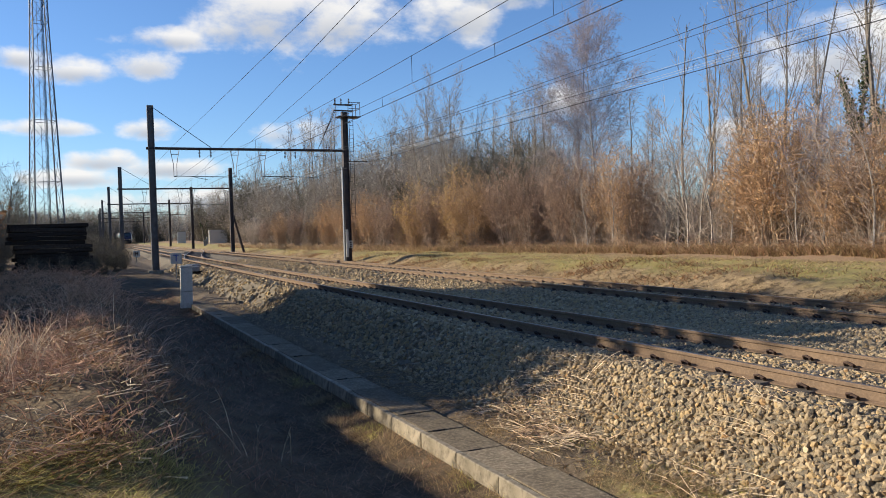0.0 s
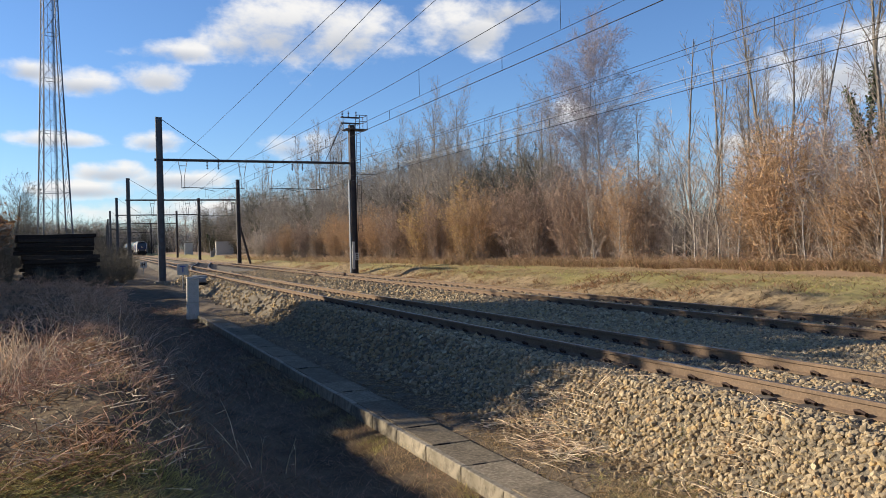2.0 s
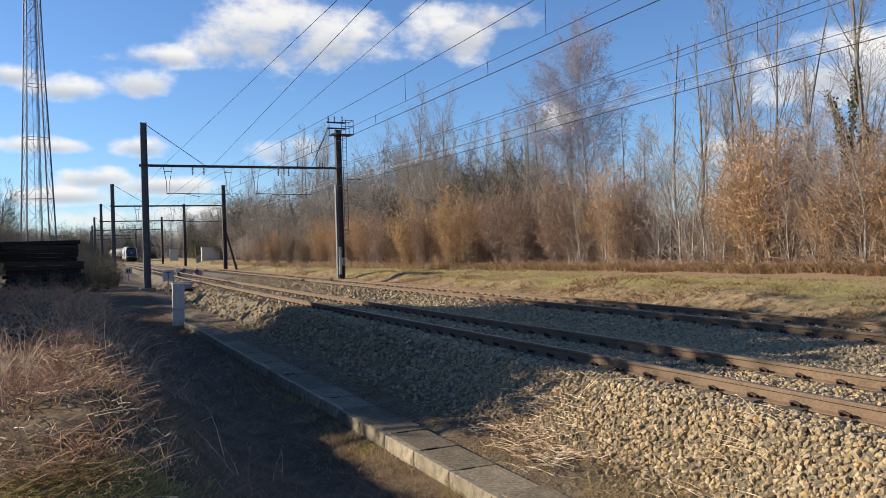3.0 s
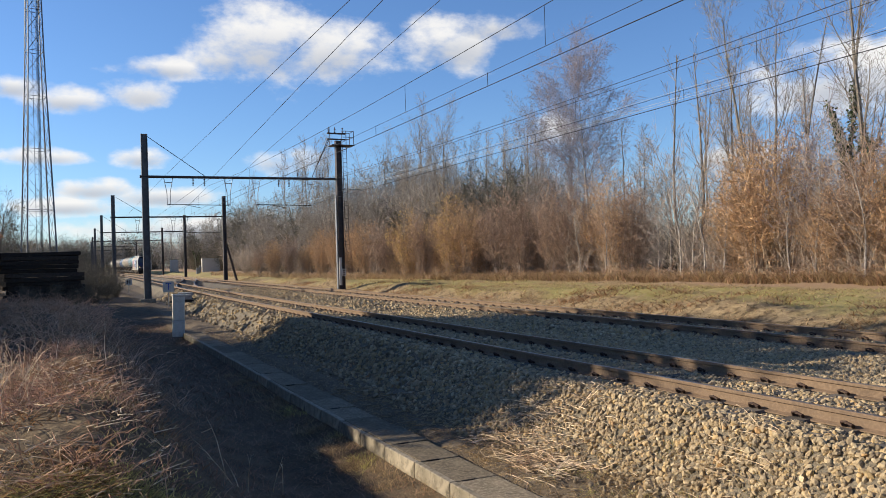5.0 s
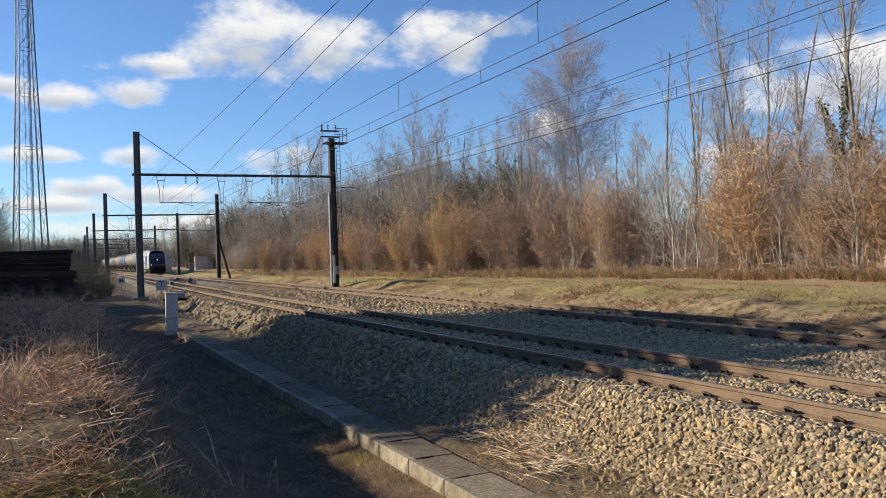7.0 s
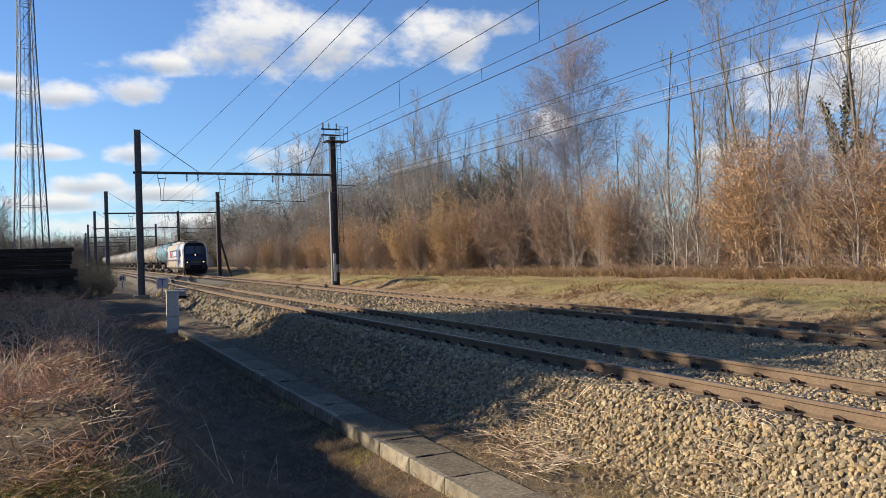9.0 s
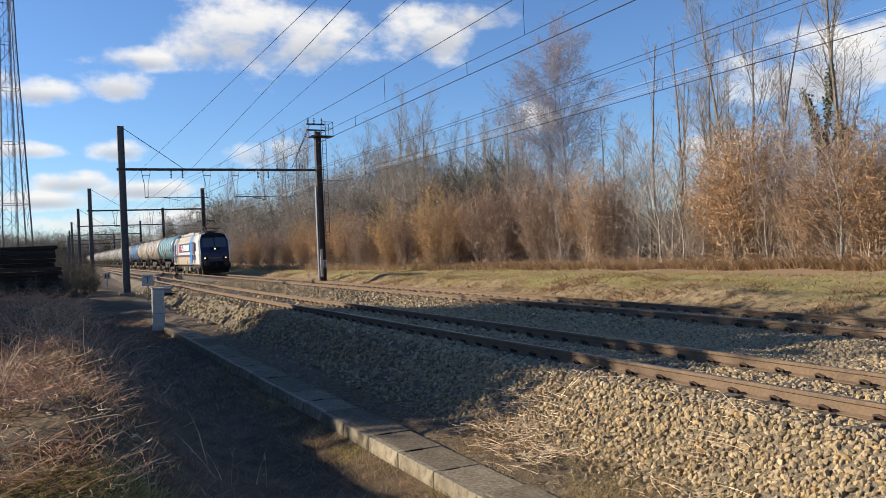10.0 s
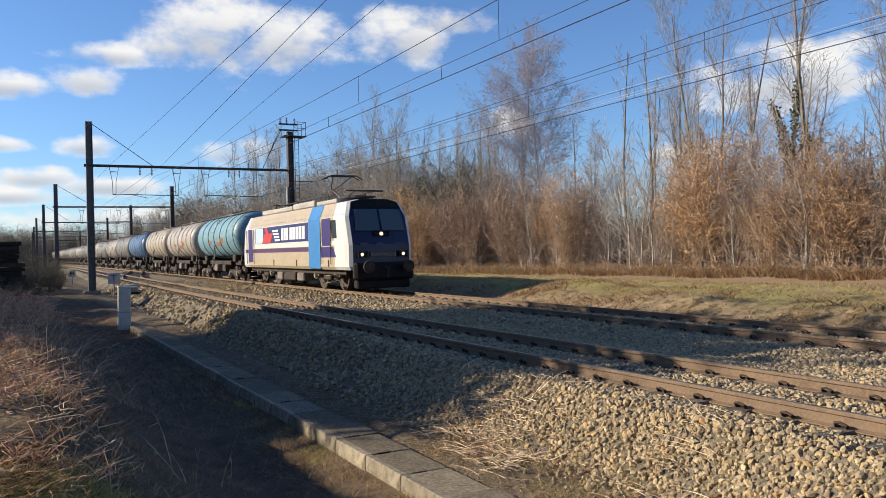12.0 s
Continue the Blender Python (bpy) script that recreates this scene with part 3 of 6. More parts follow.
def insulator_string(bm, a, b, n=5):
    a, b = Vector(a), Vector(b)
    tube(bm, a, b, 0.015, seg=6)
    for k in range(n):
        c = a.lerp(b, (k + 0.7) / (n + 0.4))
        d = (b - a).normalized() * 0.02
        tube(bm, c - d, c + d, 0.07, 0.05, seg=10)


def gantry(s, xl, xr, zl, zr, top, beam, label, full=True, right_top=None):
    g = thing("catenary_gantry", label, "catenary gantry", "gantries over the line", at=pose(0, s, 0))
    bm = bmesh.new()
    i_mast(bm, xl, zl, top, 0.42, 0.40, 0.9)
    left = part("mast", bm, M["mast_grey"], g)
    bm = bmesh.new()
    box(bm, xl - 0.45, xl + 0.45, -0.45, 0.45, zl - 0.4, zl + 0.08, 0.04)
    part("footing", bm, M["concrete"], left)
    bm = bmesh.new()
    i_mast(bm, xr, zr, right_top or top, 0.42, 0.44, 0.9)
    right = part("mast", bm, M["mast_steel"], g)
    bm = bmesh.new()
    tube(bm, (xl - 0.3, 0, beam), (xr, 0, beam + 0.06), 0.085, seg=8)
    part("beam", bm, M["mast_steel"], g)
    bm = bmesh.new()
    tube(bm, (xl + 0.2, 0, top - 0.15), (xl + 3.7, 0, beam + 0.05), 0.02, seg=6)
    part("stay_rod", bm, M["wire"], g)
    shift = 0.52 if full else 0.25
    n, m = float(near_x(s)) - shift, float(main_x(s)) - shift
    for c in (n, m):
        for o in (-1.86, 1.86):
            bm = bmesh.new()
            y_hanger(bm, c + o, beam, beam - 1.75)
            part("hanger", bm, M["galv"] if full else M["mast_grey"], g)
        bm = bmesh.new()
        tube(bm, (c - 1.86, 0, beam - 1.72), (c + 1.86, 0, beam - 1.78), 0.022, seg=6)
        tube(bm, (c - 0.9, 0, beam - 1.74), (c + 0.1, 0, beam - 1.95), 0.016, seg=6)
        part("steady_arm", bm, M["wire"], g)
        if full:
            for o in (-0.35, 0.35):
                bm = bmesh.new()
                insulator_string(bm, (c + o, 0, beam - 0.05), (c + o, 0, beam - 0.55))
                part("insulator", bm, M["insulator"], g)
    return g, left, right


g1, g1_left, g1_right = gantry(52.0, 4.38, 17.0, -0.42, -0.40, 9.95, 7.28, "dark steel catenary gantry with a platform on one mast", right_top=10.0)


def mast_fittings(g, right, x):
    """Platform, ladder, plates and insulators on the heavier mast."""
    bm = bmesh.new()
    box(bm, x - 0.55, x + 1.05, -0.5, 0.5, 9.62, 9.68, 0.01)
    p = part("platform", bm, M["mast_steel"], g)
    for (ax, ay) in ((1.0, -0.45), (1.0, 0.45), (0.45, -0.45), (0.45, 0.45)):
        bm = bmesh.new()
        tube(bm, (x + ax, ay, 9.68), (x + ax, ay, 10.65), 0.022, seg=6)
        part("railing_post", bm, M["mast_steel"], p)
    for z in (10.2, 10.62):
        bm = bmesh.new()
        tube(bm, (x + 0.2, -0.45, z), (x + 1.0, -0.45, z), 0.018, seg=6)
        tube(bm, (x + 1.0, -0.45, z), (x + 1.0, 0.45, z), 0.018, seg=6)
        tube(bm, (x + 1.0, 0.45, z), (x + 0.2, 0.45, z), 0.018, seg=6)
        part("handrail", bm, M["mast_steel"], p)
    for z in (10.05, 10.45):
        bm = bmesh.new()
        box(bm, x - 0.75, x + 0.55, -0.08, 0.08, z, z + 0.09, 0.01)
        part("crossarm", bm, M["mast_steel"], g)
    for xx in (-0.65, -0.2, 0.35):
        bm = bmesh.new()
        insulator_string(bm, (x + xx, 0, 10.5), (x + xx, 0, 10.95), 4)
        part("insulator", bm, M["insulator"], g)
    bm = bmesh.new()
    for sx in (0.34, 0.62):
        tube(bm, (x + sx, 0, 2.6), (x + sx, 0, 9.6), 0.02, seg=5)
    z = 2.8
    while z < 9.5:
        tube(bm, (x + 0.34, 0, z), (x + 0.62, 0, z), 0.014, seg=5)
        z += 0.3
    for z in (3.0, 5.2, 7.4, 9.3):
        tube(bm, (x + 0.1, 0, z), (x + 0.48, 0, z), 0.02, seg=5)
    part("ladder", bm, M["mast_steel"], g)
    bm = bmesh.new()
    box(bm, x - 0.30, x - 0.225, -0.13, 0.13, -0.3, 6.2, 0.01)
    part("cable_duct", bm, M["galv"], right)
    bm = bmesh.new()
    box(bm, x - 0.06, x + 0.24, -0.30, -0.235, 0.62, 1.12, 0.01)
    plate = part("number_plate", bm, M["white_paint"], right, "white plate with dark marks")
    bm = bmesh.new()
    for k, (a, b) in enumerate(((0.68, 0.76), (0.82, 0.9), (0.96, 1.04))):
        box(bm, x + 0.02, x + 0.16, -0.308, -0.302, a, b)
        part("mark", bm, M["clip"], plate)
        bm = bmesh.new()
    bm.free()
    bm = bmesh.new()
    box(bm, x - 0.222, x - 0.05, -0.30, -0.236, 0.0, 1.9, 0.008)
    part("white_band", bm, M["white_paint"], right, "chipped white paint band near the foot")
    bm = bmesh.new()
    tube(bm, (x - 0.7, 0, 10.1), (x - 1.9, 0, 7.45), 0.02, seg=6)
    tube(bm, (x - 0.6, 0, 10.1), (x - 1.5, 0, 8.3), 0.02, seg=6)
    part("jumper_cable", bm, M["wire"], g)
    bm = bmesh.new()
    tube(bm, (x + 0.1, 0, 6.6), (x + 1.6, 0, 6.6), 0.03, seg=6)
    part("bracket_arm", bm, M["mast_steel"], g)
    for dx in (-2.9, -1.35, -1.15):
        bm = bmesh.new()
        insulator_string(bm, (x + dx, 0, 7.36), (x + dx, 0, 7.72), 3)
        part("insulator", bm, M["insulator"], g)


mast_fittings(g1, g1_right, 17.0)
for s_, xl_, xr_, tp in ((92.0, 4.42, 16.2, 9.5), (132.0, 4.65, 16.95, 9.8), (176.0, 4.9, 18.0, 9.8), (222.0, 5.6, 18.8, 9.8), (270.0, 6.4, 19.6, 9.8)):
    gantry(s_, xl_, xr_, -0.5, -0.3, tp, 7.1, "dark steel catenary gantry standing further down the line", full=False)
# single struts and a raking leg by the second gantry
rk = thing("raking_mast", "dark steel raking leg beside a gantry mast", "mast")
bm = bmesh.new()
tube(bm, (16.35, 92.2, 4.2), (17.5, 92.2, -0.3), 0.12, 0.14, seg=6)
part("leg", bm, M["mast_steel"], rk)


def span(points, r, material_, name, label, droppers=None, sag=0.0):
    """A wire through points; between them it sags."""
    w = thing(name, label, "overhead wire", "overhead wires")
    pts = []
    for (a, b) in zip(points, points[1:]):
        a, b = Vector(a), Vector(b)
        pts += [a.lerp(b, i / 10) - Vector((0, 0, 4 * sag * (i / 10) * (1 - i / 10))) for i in range(10)]
    pts.append(Vector(points[-1]))
    part("wire", pipe(bmesh.new(), pts, r, 5), material_, w)
    return w


SUP = [-8.0, 52.0, 92.0, 132.0, 176.0, 222.0, 270.0]
for fn, nm in ((near_x, "nearer"), (main_x, "further")):
    ct = span([(float(fn(s)), s, 5.22) for s in SUP], 0.009, M["wire"], "contact_wire", f"dark copper contact wire over the {nm} track")
    span([(float(fn(s)), s, 5.52) for s in SUP], 0.006, M["wire"], "auxiliary_wire", f"thin auxiliary catenary wire over the {nm} track", sag=0.04)
    sg = 0.55
    ms = span([(float(fn(s)), s, 6.72) for s in SUP], 0.008, M["wire"], "messenger_wire", f"sagging messenger wire over the {nm} track", sag=sg)
    for a, b in zip(SUP[:3], SUP[1:4]):
        n_ = 9
        for k in range(1, n_):
            u = k / n_
            s = a + (b - a) * u
            x = float(fn(a)) * (1 - u) + float(fn(b)) * u
            zt = 6.72 - 4 * sg * u * (1 - u)
            v, f_ = prisms([(x, s, zt, 0.006, x, s, 5.5, 0.006)], 4)
            part("dropper", fast_mesh("dropper", v, f_, M["wire"]), None, ms)
            v, f_ = prisms([(x, s + 2.2, 5.5, 0.007, x, s + 2.2, 5.22, 0.007)], 4)
            part("dropper", fast_mesh("dropper", v, f_, M["wire"]), None, ct)
# feeders above the beam and along the far masts
span([(5.6, -8, 7.25), (5.6, 52, 7.4), (5.7, 92, 7.2)], 0.008, M["wire"], "feeder_wire", "dark feeder wire carried above the gantry beam")
span([(6.4, -8, 9.0), (8.62, 52, 7.45), (8.9, 92, 7.2)], 0.010, M["wire"], "feeder_wire", "dark feeder wire carried above the gantry beam")
span([(7.4, -8, 8.7), (10.2, 52, 7.5), (10.0, 92, 7.2)], 0.008, M["wire"], "feeder_wire", "dark feeder wire carried above the gantry beam")
for dx, z, mm, r in ((0.0, 6.50, "cable_pale", 0.0055), (0.3, 6.66, "cable_pale", 0.005), (0.55, 6.95, "cable_pale", 0.005), (-0.4, 7.35, "wire", 0.008)):
    span([(16.9 + dx, -8, z + 0.1), (17.1 + dx, 52, z), (16.4 + dx, 92, z - 0.2), (17.1 + dx, 132, z - 0.2), (18.1 + dx, 176, z - 0.2)], r, M[mm], "feeder_cable", "pale insulated feeder cable along the masts" if mm == "cable_pale" else "dark feeder cable along the masts", sag=0.25)

# ---------------------------------------------------------------- trough with concrete lids, white post, signs, cabinets


def build_trough():
    t = thing("cable_trough", "weathered concrete cable trough with grey lids beside the ballast", "cable trough")
    rnd = random.Random(4)
    bm = bmesh.new()
    box(bm, 0.0, 0.085, 0.003, 0.997, -0.42, 0.0, 0.010)
    side = part("kerb_panel", bm, M["concrete"], t)
    bm = bmesh.new()
    box(bm, 0.087, 0.62, 0.002, 0.998, -0.07, 0.0, 0.006)
    lid = part("lid", bm, M["lid"], t)
    bm = bmesh.new()
    box(bm, 0.16, 0.33, -0.014, 0.014, -0.01, 0.003)
    slot = part("lifting_slot", bm, M["black_slot"], lid)
    for k in range(33):
        y = -2.0 + k
        for me, nm, first in ((side.data, "kerb_panel", side), (lid.data, "lid", lid)):
            ob = first if k == 0 else new(nm, me)
            ob.parent = t
            dz = -0.85 if nm == "kerb_panel" else -0.853
            ob.matrix_basis = pose(3.82 + rnd.uniform(-0.008, 0.008), y, dz + rnd.uniform(-0.008, 0.006), rnd.uniform(-0.25, 0.25), rnd.uniform(-0.8, 0.8), rnd.uniform(-0.25, 0.25))
            if nm == "lid" and k:
                sl = new("lifting_slot", slot.data)
                sl.parent = ob


mat("black_slot", (0.012, 0.011, 0.010), 0.9)
build_trough()


def build_post():
    t = thing("marker_post", "tall white concrete cable marker post beside the trough", "post", at=pose(3.66, 31.0, -1.0, 0, 1.2, -3))
    bm = bmesh.new()
    box(bm, -0.22, 0.22, -0.18, 0.18, 0.0, 0.62, 0.015)
    part("base", bm, M["white_paint"], t)
    bm = bmesh.new()
    box(bm, -0.215, 0.215, -0.175, 0.175, 0.63, 1.52, 0.015)
    part("shaft", bm, M["white_paint"], t)
    bm = bmesh.new()
    box(bm, -0.235, 0.235, -0.19, 0.19, 1.525, 1.60, 0.02)
    part("cap", bm, M["white_paint"], t)


build_post()


def text_mesh(body, size, depth=0.004):
    cu = bpy.data.curves.new("letters", "FONT")
    cu.body, cu.size, cu.extrude, cu.align_x, cu.align_y = body, size, depth, "CENTER", "CENTER"
    tmp = new("letters", cu)
    dg = bpy.context.evaluated_depsgraph_get()
    me = bpy.data.meshes.new_from_object(tmp.evaluated_get(dg))
    bpy.data.objects.remove(tmp)
    return me


def track_sign(x, y, z, size, letter, label):
    t = thing("track_sign", label, "sign", at=pose(x, y, z))
    bm = bmesh.new()
    tube(bm, (0, 0.03, -0.2), (0, 0.03, 1.2), 0.03, seg=8)
    part("post", bm, M["galv"], t)
    bm = bmesh.new()
    box(bm, -size / 2, size / 2, -0.012, 0.012, 1.2 - size, 1.2, 0.004)
    pl = part("panel", bm, M["white_paint"], t)
    if letter:
        me = text_mesh(letter, size * 0.9)
        me.materials.clear()
        part("letter", me, M["sign_blue"], pl, "dark blue letter", at=pose(0, -0.018, 1.2 - size / 2, 90))
    else:
        for a, b, c, d in ((-0.3, -0.1, 0.2, 0.8), (-0.1, 0.25, 0.4, 0.55), (0.1, 0.25, 0.2, 0.8)):
            bm = bmesh.new()
            box(bm, size * a, size * b, -0.02, -0.014, 1.2 - size * d, 1.2 - size * c)
            part("mark", bm, M["clip"], pl)


track_sign(4.75, 44.0, -0.35, 0.58, "T", "square white sign with a blue letter on a short post")
track_sign(4.75, 75.0, -0.6, 0.55, "", "small white sign with dark marks on a thin post")


def point_motor(x, y, z, label):
    t = thing("point_motor", label, "point motor", "point motors", at=pose(x, y, z, 0, 0, -4))
    bm = bmesh.new()
    box(bm, -0.45, 0.45, -0.22, 0.22, 0.06, 0.30, 0.03)
    part("case", bm, M["galv"], t)
    bm = bmesh.new()
    box(bm, -0.42, 0.42, -0.2, 0.2, 0.302, 0.36, 0.03)
    part("lid", bm, M["white_paint"], t)
    bm = bmesh.new()
    box(bm, -0.7, 0.7, -0.12, 0.12, -0.08, 0.058, 0.01)
    part("timber", bm, M["tar_wood"], t)
    bm = bmesh.new()
    tube(bm, (0.45, 0, 0.12), (1.0, 0, 0.10), 0.025, seg=6)
    part("rod", bm, M["clip"], t)


point_motor(5.75, 46.0, -0.32, "grey point motor with a pale lid beside the rail")
point_motor(6.3, 49.5, -0.32, "grey point motor with a pale lid beside the rail")


def cabinet(x, y, z, w, d, h, label):
    t = thing("relay_cabinet", label, "cabinet", "trackside cabinets", at=pose(x, y, z, 0, 0, -6))
    bm = bmesh.new()
    box(bm, -w / 2 - 0.1, w / 2 + 0.1, -d / 2 - 0.1, d / 2 + 0.1, -0.3, 0.1, 0.03)
    part("plinth", bm, M["concrete"], t)
    bm = bmesh.new()
    box(bm, -w / 2, w / 2, -d / 2, d / 2, 0.1, h, 0.03)
    body = part("body", bm, M["white_paint"], t)
    bm = bmesh.new()
    box(bm, -w / 2 - 0.12, w / 2 + 0.12, -d / 2 - 0.12, d / 2 + 0.12, h, h + 0.12, 0.03)
    part("roof", bm, M["concrete"], t)
    for k in (-1, 1):
        bm = bmesh.new()
        box(bm, k * w / 4 - w / 4 + 0.05, k * w / 4 + w / 4 - 0.05, -d / 2 - 0.025, -d / 2 - 0.002, 0.25, h - 0.15, 0.01)
        dr = part("door", bm, M["white_paint"], body)


cabinet(26.6, 168.0, -0.3, 3.6, 2.6, 3.3, "white relay cabinet with a flat roof by the trees")
cabinet(23.6, 205.0, -0.3, 2.0, 2.4, 3.4, "pale cream relay cabinet beside the line")
for x_, y_, h_ in ((21.6, 150.0, 1.5), (23.0, 158.0, 1.9), (19.9, 140.0, 1.4)):
    t_ = thing("marker_stake", "short grey stake beside the far track", "stake", "stakes beside the track", at=pose(x_, y_, -0.3))
    bm = bmesh.new()
    box(bm, -0.16, 0.16, -0.1, 0.1, 0, h_, 0.02)
    part("stake", bm, M["galv"], t_)
    bm = bmesh.new()
    box(bm, -0.18, 0.18, -0.12, 0.12, h_, h_ + 0.06, 0.02)
    part("cap", bm, M["concrete"], t_)

# ---------------------------------------------------------------- stack of old timbers, lattice tower


def build_stack():
    rnd = random.Random(9)
    t = thing("timber_stack", "tall stack of tarred black railway timbers", "timber stack", at=pose(-1.25, 45.0, 0.0, 0, 0, 2))
    bm = bmesh.new()
    box(bm, -1.8, 1.8, -0.13, 0.13, 0.0, 0.2, 0.02)
    first = part("timber", bm, M["tar_wood"], t)
    me = first.data
    used = False
    for layer in range(12):
        z = 0.0 + layer * 0.215
        for row in range(5):
            ob = first if not used else new("timber", me)
            used = True
            ob.parent = t
            sh = rnd.uniform(-0.12, 0.12) + (0.12 if layer < 7 else -0.1)
            ob.matrix_basis = pose(sh, row * 0.30 + rnd.uniform(-0.03, 0.03), z, rnd.uniform(-1, 1), rnd.uniform(-0.7, 0.7), rnd.uniform(-1.2, 1.2)) @ Matrix.Diagonal((rnd.uniform(0.93, 1.04), 1, 0.97, 1))


build_stack()


def build_tower():
    t = thing("lattice_tower", "tall galvanised lattice radio tower behind the trees", "lattice tower", at=pose(-3.05, 100.0, 0.0, 0, 0, 14))

    def half(z):
        return float(np.interp(z, [0, 4, 26, 34, 46], [1.75, 1.5, 0.82, 0.66, 0.60]))
    lv = [0.0, 4.4, 8.4, 12.0, 15.3, 18.4, 21.3, 24.0, 26.5, 28.9, 31.2, 33.5, 35.8, 38.1, 40.4, 42.7, 45.0]
    cor = [(-1, -1), (1, -1), (1, 1), (-1, 1)]
    for cx, cy in cor:
        part("leg", pipe(bmesh.new(), [(cx * half(a), cy * half(a), a) for a in lv], [0.085 if a < 20 else 0.065 for a in lv], 6), M["tower_steel"], t)
    for k in range(4):
        (ax, ay), (bx, by) = cor[k], cor[(k + 1) % 4]
        for a, b in zip(lv, lv[1:]):
            ha, hb = half(a), half(b)
            part("brace", tube(bmesh.new(), (ax * ha, ay * ha, a), (bx * hb, by * hb, b), 0.026, seg=4), M["tower_steel"], t)
            part("brace", tube(bmesh.new(), (bx * ha, by * ha, a), (ax * hb, ay * hb, b), 0.026, seg=4), M["tower_steel"], t)
        for b in lv[2::2]:
            hb = half(b)
            part("ring_bar", tube(bmesh.new(), (ax * hb, ay * hb, b), (bx * hb, by * hb, b), 0.04, seg=4), M["tower_steel"], t)
    bm = bmesh.new()
    for sx in (-0.2, 0.2):
        tube(bm, (sx, 0.1, 0), (sx, 0.1, 46), 0.03, seg=4)
    z = 0.5
    while z < 45:
        tube(bm, (-0.2, 0.1, z), (0.2, 0.1, z), 0.02, seg=4)
        z += 0.6
    part("ladder", bm, M["tower_steel"], t)
    for sx in (0.32, 0.40, 0.48):
        part("feeder_cable", tube(bmesh.new(), (sx, 0.15, 0), (sx, 0.15, 46), 0.03, seg=5), M["wire"], t)


build_tower()

# ---------------------------------------------------------------- trees and bushes


def grow(rnd, p, d, length, r, level, spec, thick, thin):
    """Grows a branch in bent steps with side branches."""
    steps = spec["steps"][level]
    seg_len = length / steps
    bend, up = spec["bend"][level], spec["up"][level]
    p = np.array(p, float)
    for k in range(steps):
        d = d + np.array([rnd.gauss(0, bend), rnd.gauss(0, bend), rnd.gauss(0, bend * 0.6) + up])
        d /= np.linalg.norm(d)
        q = p + d * seg_len
        r2 = r * (1 - (k + 1) / steps * spec["taper"][level])
        r1 = r * (1 - k / steps * spec["taper"][level])
        (thick if level <= spec["trunk_levels"] else thin).append((*p, max(r1, spec["rmin"]), *q, max(r2, spec["rmin"])))
        if level + 1 < len(spec["steps"]) and (k + 1) / steps > spec["bare"][level]:
            for _ in range(spec["kids"][level]):
                ang, az = rnd.uniform(*spec["spread"][level]), rnd.uniform(0, 2 * math.pi)
                u = np.cross(d, [0.3, 0.2, 1.0] if abs(d[2]) < 0.9 else [1.0, 0, 0])
                u /= np.linalg.norm(u)
                v = np.cross(d, u)
                nd = d * math.cos(ang) + (u * math.cos(az) + v * math.sin(az)) * math.sin(ang)
                frac = 1 - 0.65 * (k + 1) / steps
                ln_ = length * spec["ratio"][level] * (0.45 + frac) * rnd.uniform(0.7, 1.2)
                grow(rnd, p + (q - p) * rnd.random(), nd, ln_, r2 * spec["rratio"][level], level + 1, spec, thick, thin)
        p = q


SPECS = {
    "tall": dict(steps=[10, 6, 4, 2], bend=[0.03, 0.07, 0.13, 0.2], up=[0.05, 0.12, 0.07, 0.02], taper=[0.85, 0.8, 0.8, 0.6], kids=[2, 2, 2], spread=[(0.3, 0.6), (0.35, 0.7), (0.4, 0.9)],
                 ratio=[0.26, 0.36, 0.45], rratio=[0.40, 0.45, 0.5], bare=[0.28, 0.1, 0.1], rmin=0.0055, trunk_levels=1),
    "pole": dict(steps=[11, 5, 3], bend=[0.025, 0.07, 0.14], up=[0.05, 0.16, 0.06], taper=[0.8, 0.75, 0.7], kids=[1, 3], spread=[(0.25, 0.5), (0.3, 0.7)],
                 ratio=[0.14, 0.4], rratio=[0.42, 0.45], bare=[0.36, 0.15], rmin=0.008, trunk_levels=1),
    "birch": dict(steps=[11, 7, 5, 4], bend=[0.03, 0.07, 0.13, 0.16], up=[0.05, 0.06, 0.0, -0.06], taper=[0.9, 0.8, 0.8, 0.6], kids=[4, 3, 3], spread=[(0.4, 0.8), (0.35, 0.85), (0.4, 0.9)],
                  ratio=[0.38, 0.34, 0.42], rratio=[0.34, 0.4, 0.5], bare=[0.30, 0.12, 0.1], rmin=0.0068, trunk_levels=1),
    "broad": dict(steps=[6, 5, 3, 2], bend=[0.06, 0.12, 0.16, 0.2], up=[0.04, 0.07, 0.03, 0.0], taper=[0.7, 0.8, 0.8, 0.6], kids=[3, 2, 2], spread=[(0.45, 0.9), (0.4, 0.9), (0.4, 0.9)],
                  ratio=[0.46, 0.45, 0.5], rratio=[0.45, 0.45, 0.55], bare=[0.25, 0.15, 0.1], rmin=0.011, trunk_levels=1),
    "sapling": dict(steps=[8, 4, 3], bend=[0.06, 0.12, 0.2], up=[0.04, 0.06, 0.02], taper=[0.85, 0.8, 0.6], kids=[3, 3], spread=[(0.4, 0.9), (0.4, 0.9)],
                    ratio=[0.24, 0.5], rratio=[0.35, 0.5], bare=[0.12, 0.1], rmin=0.006, trunk_levels=0),
}
TREE = {}


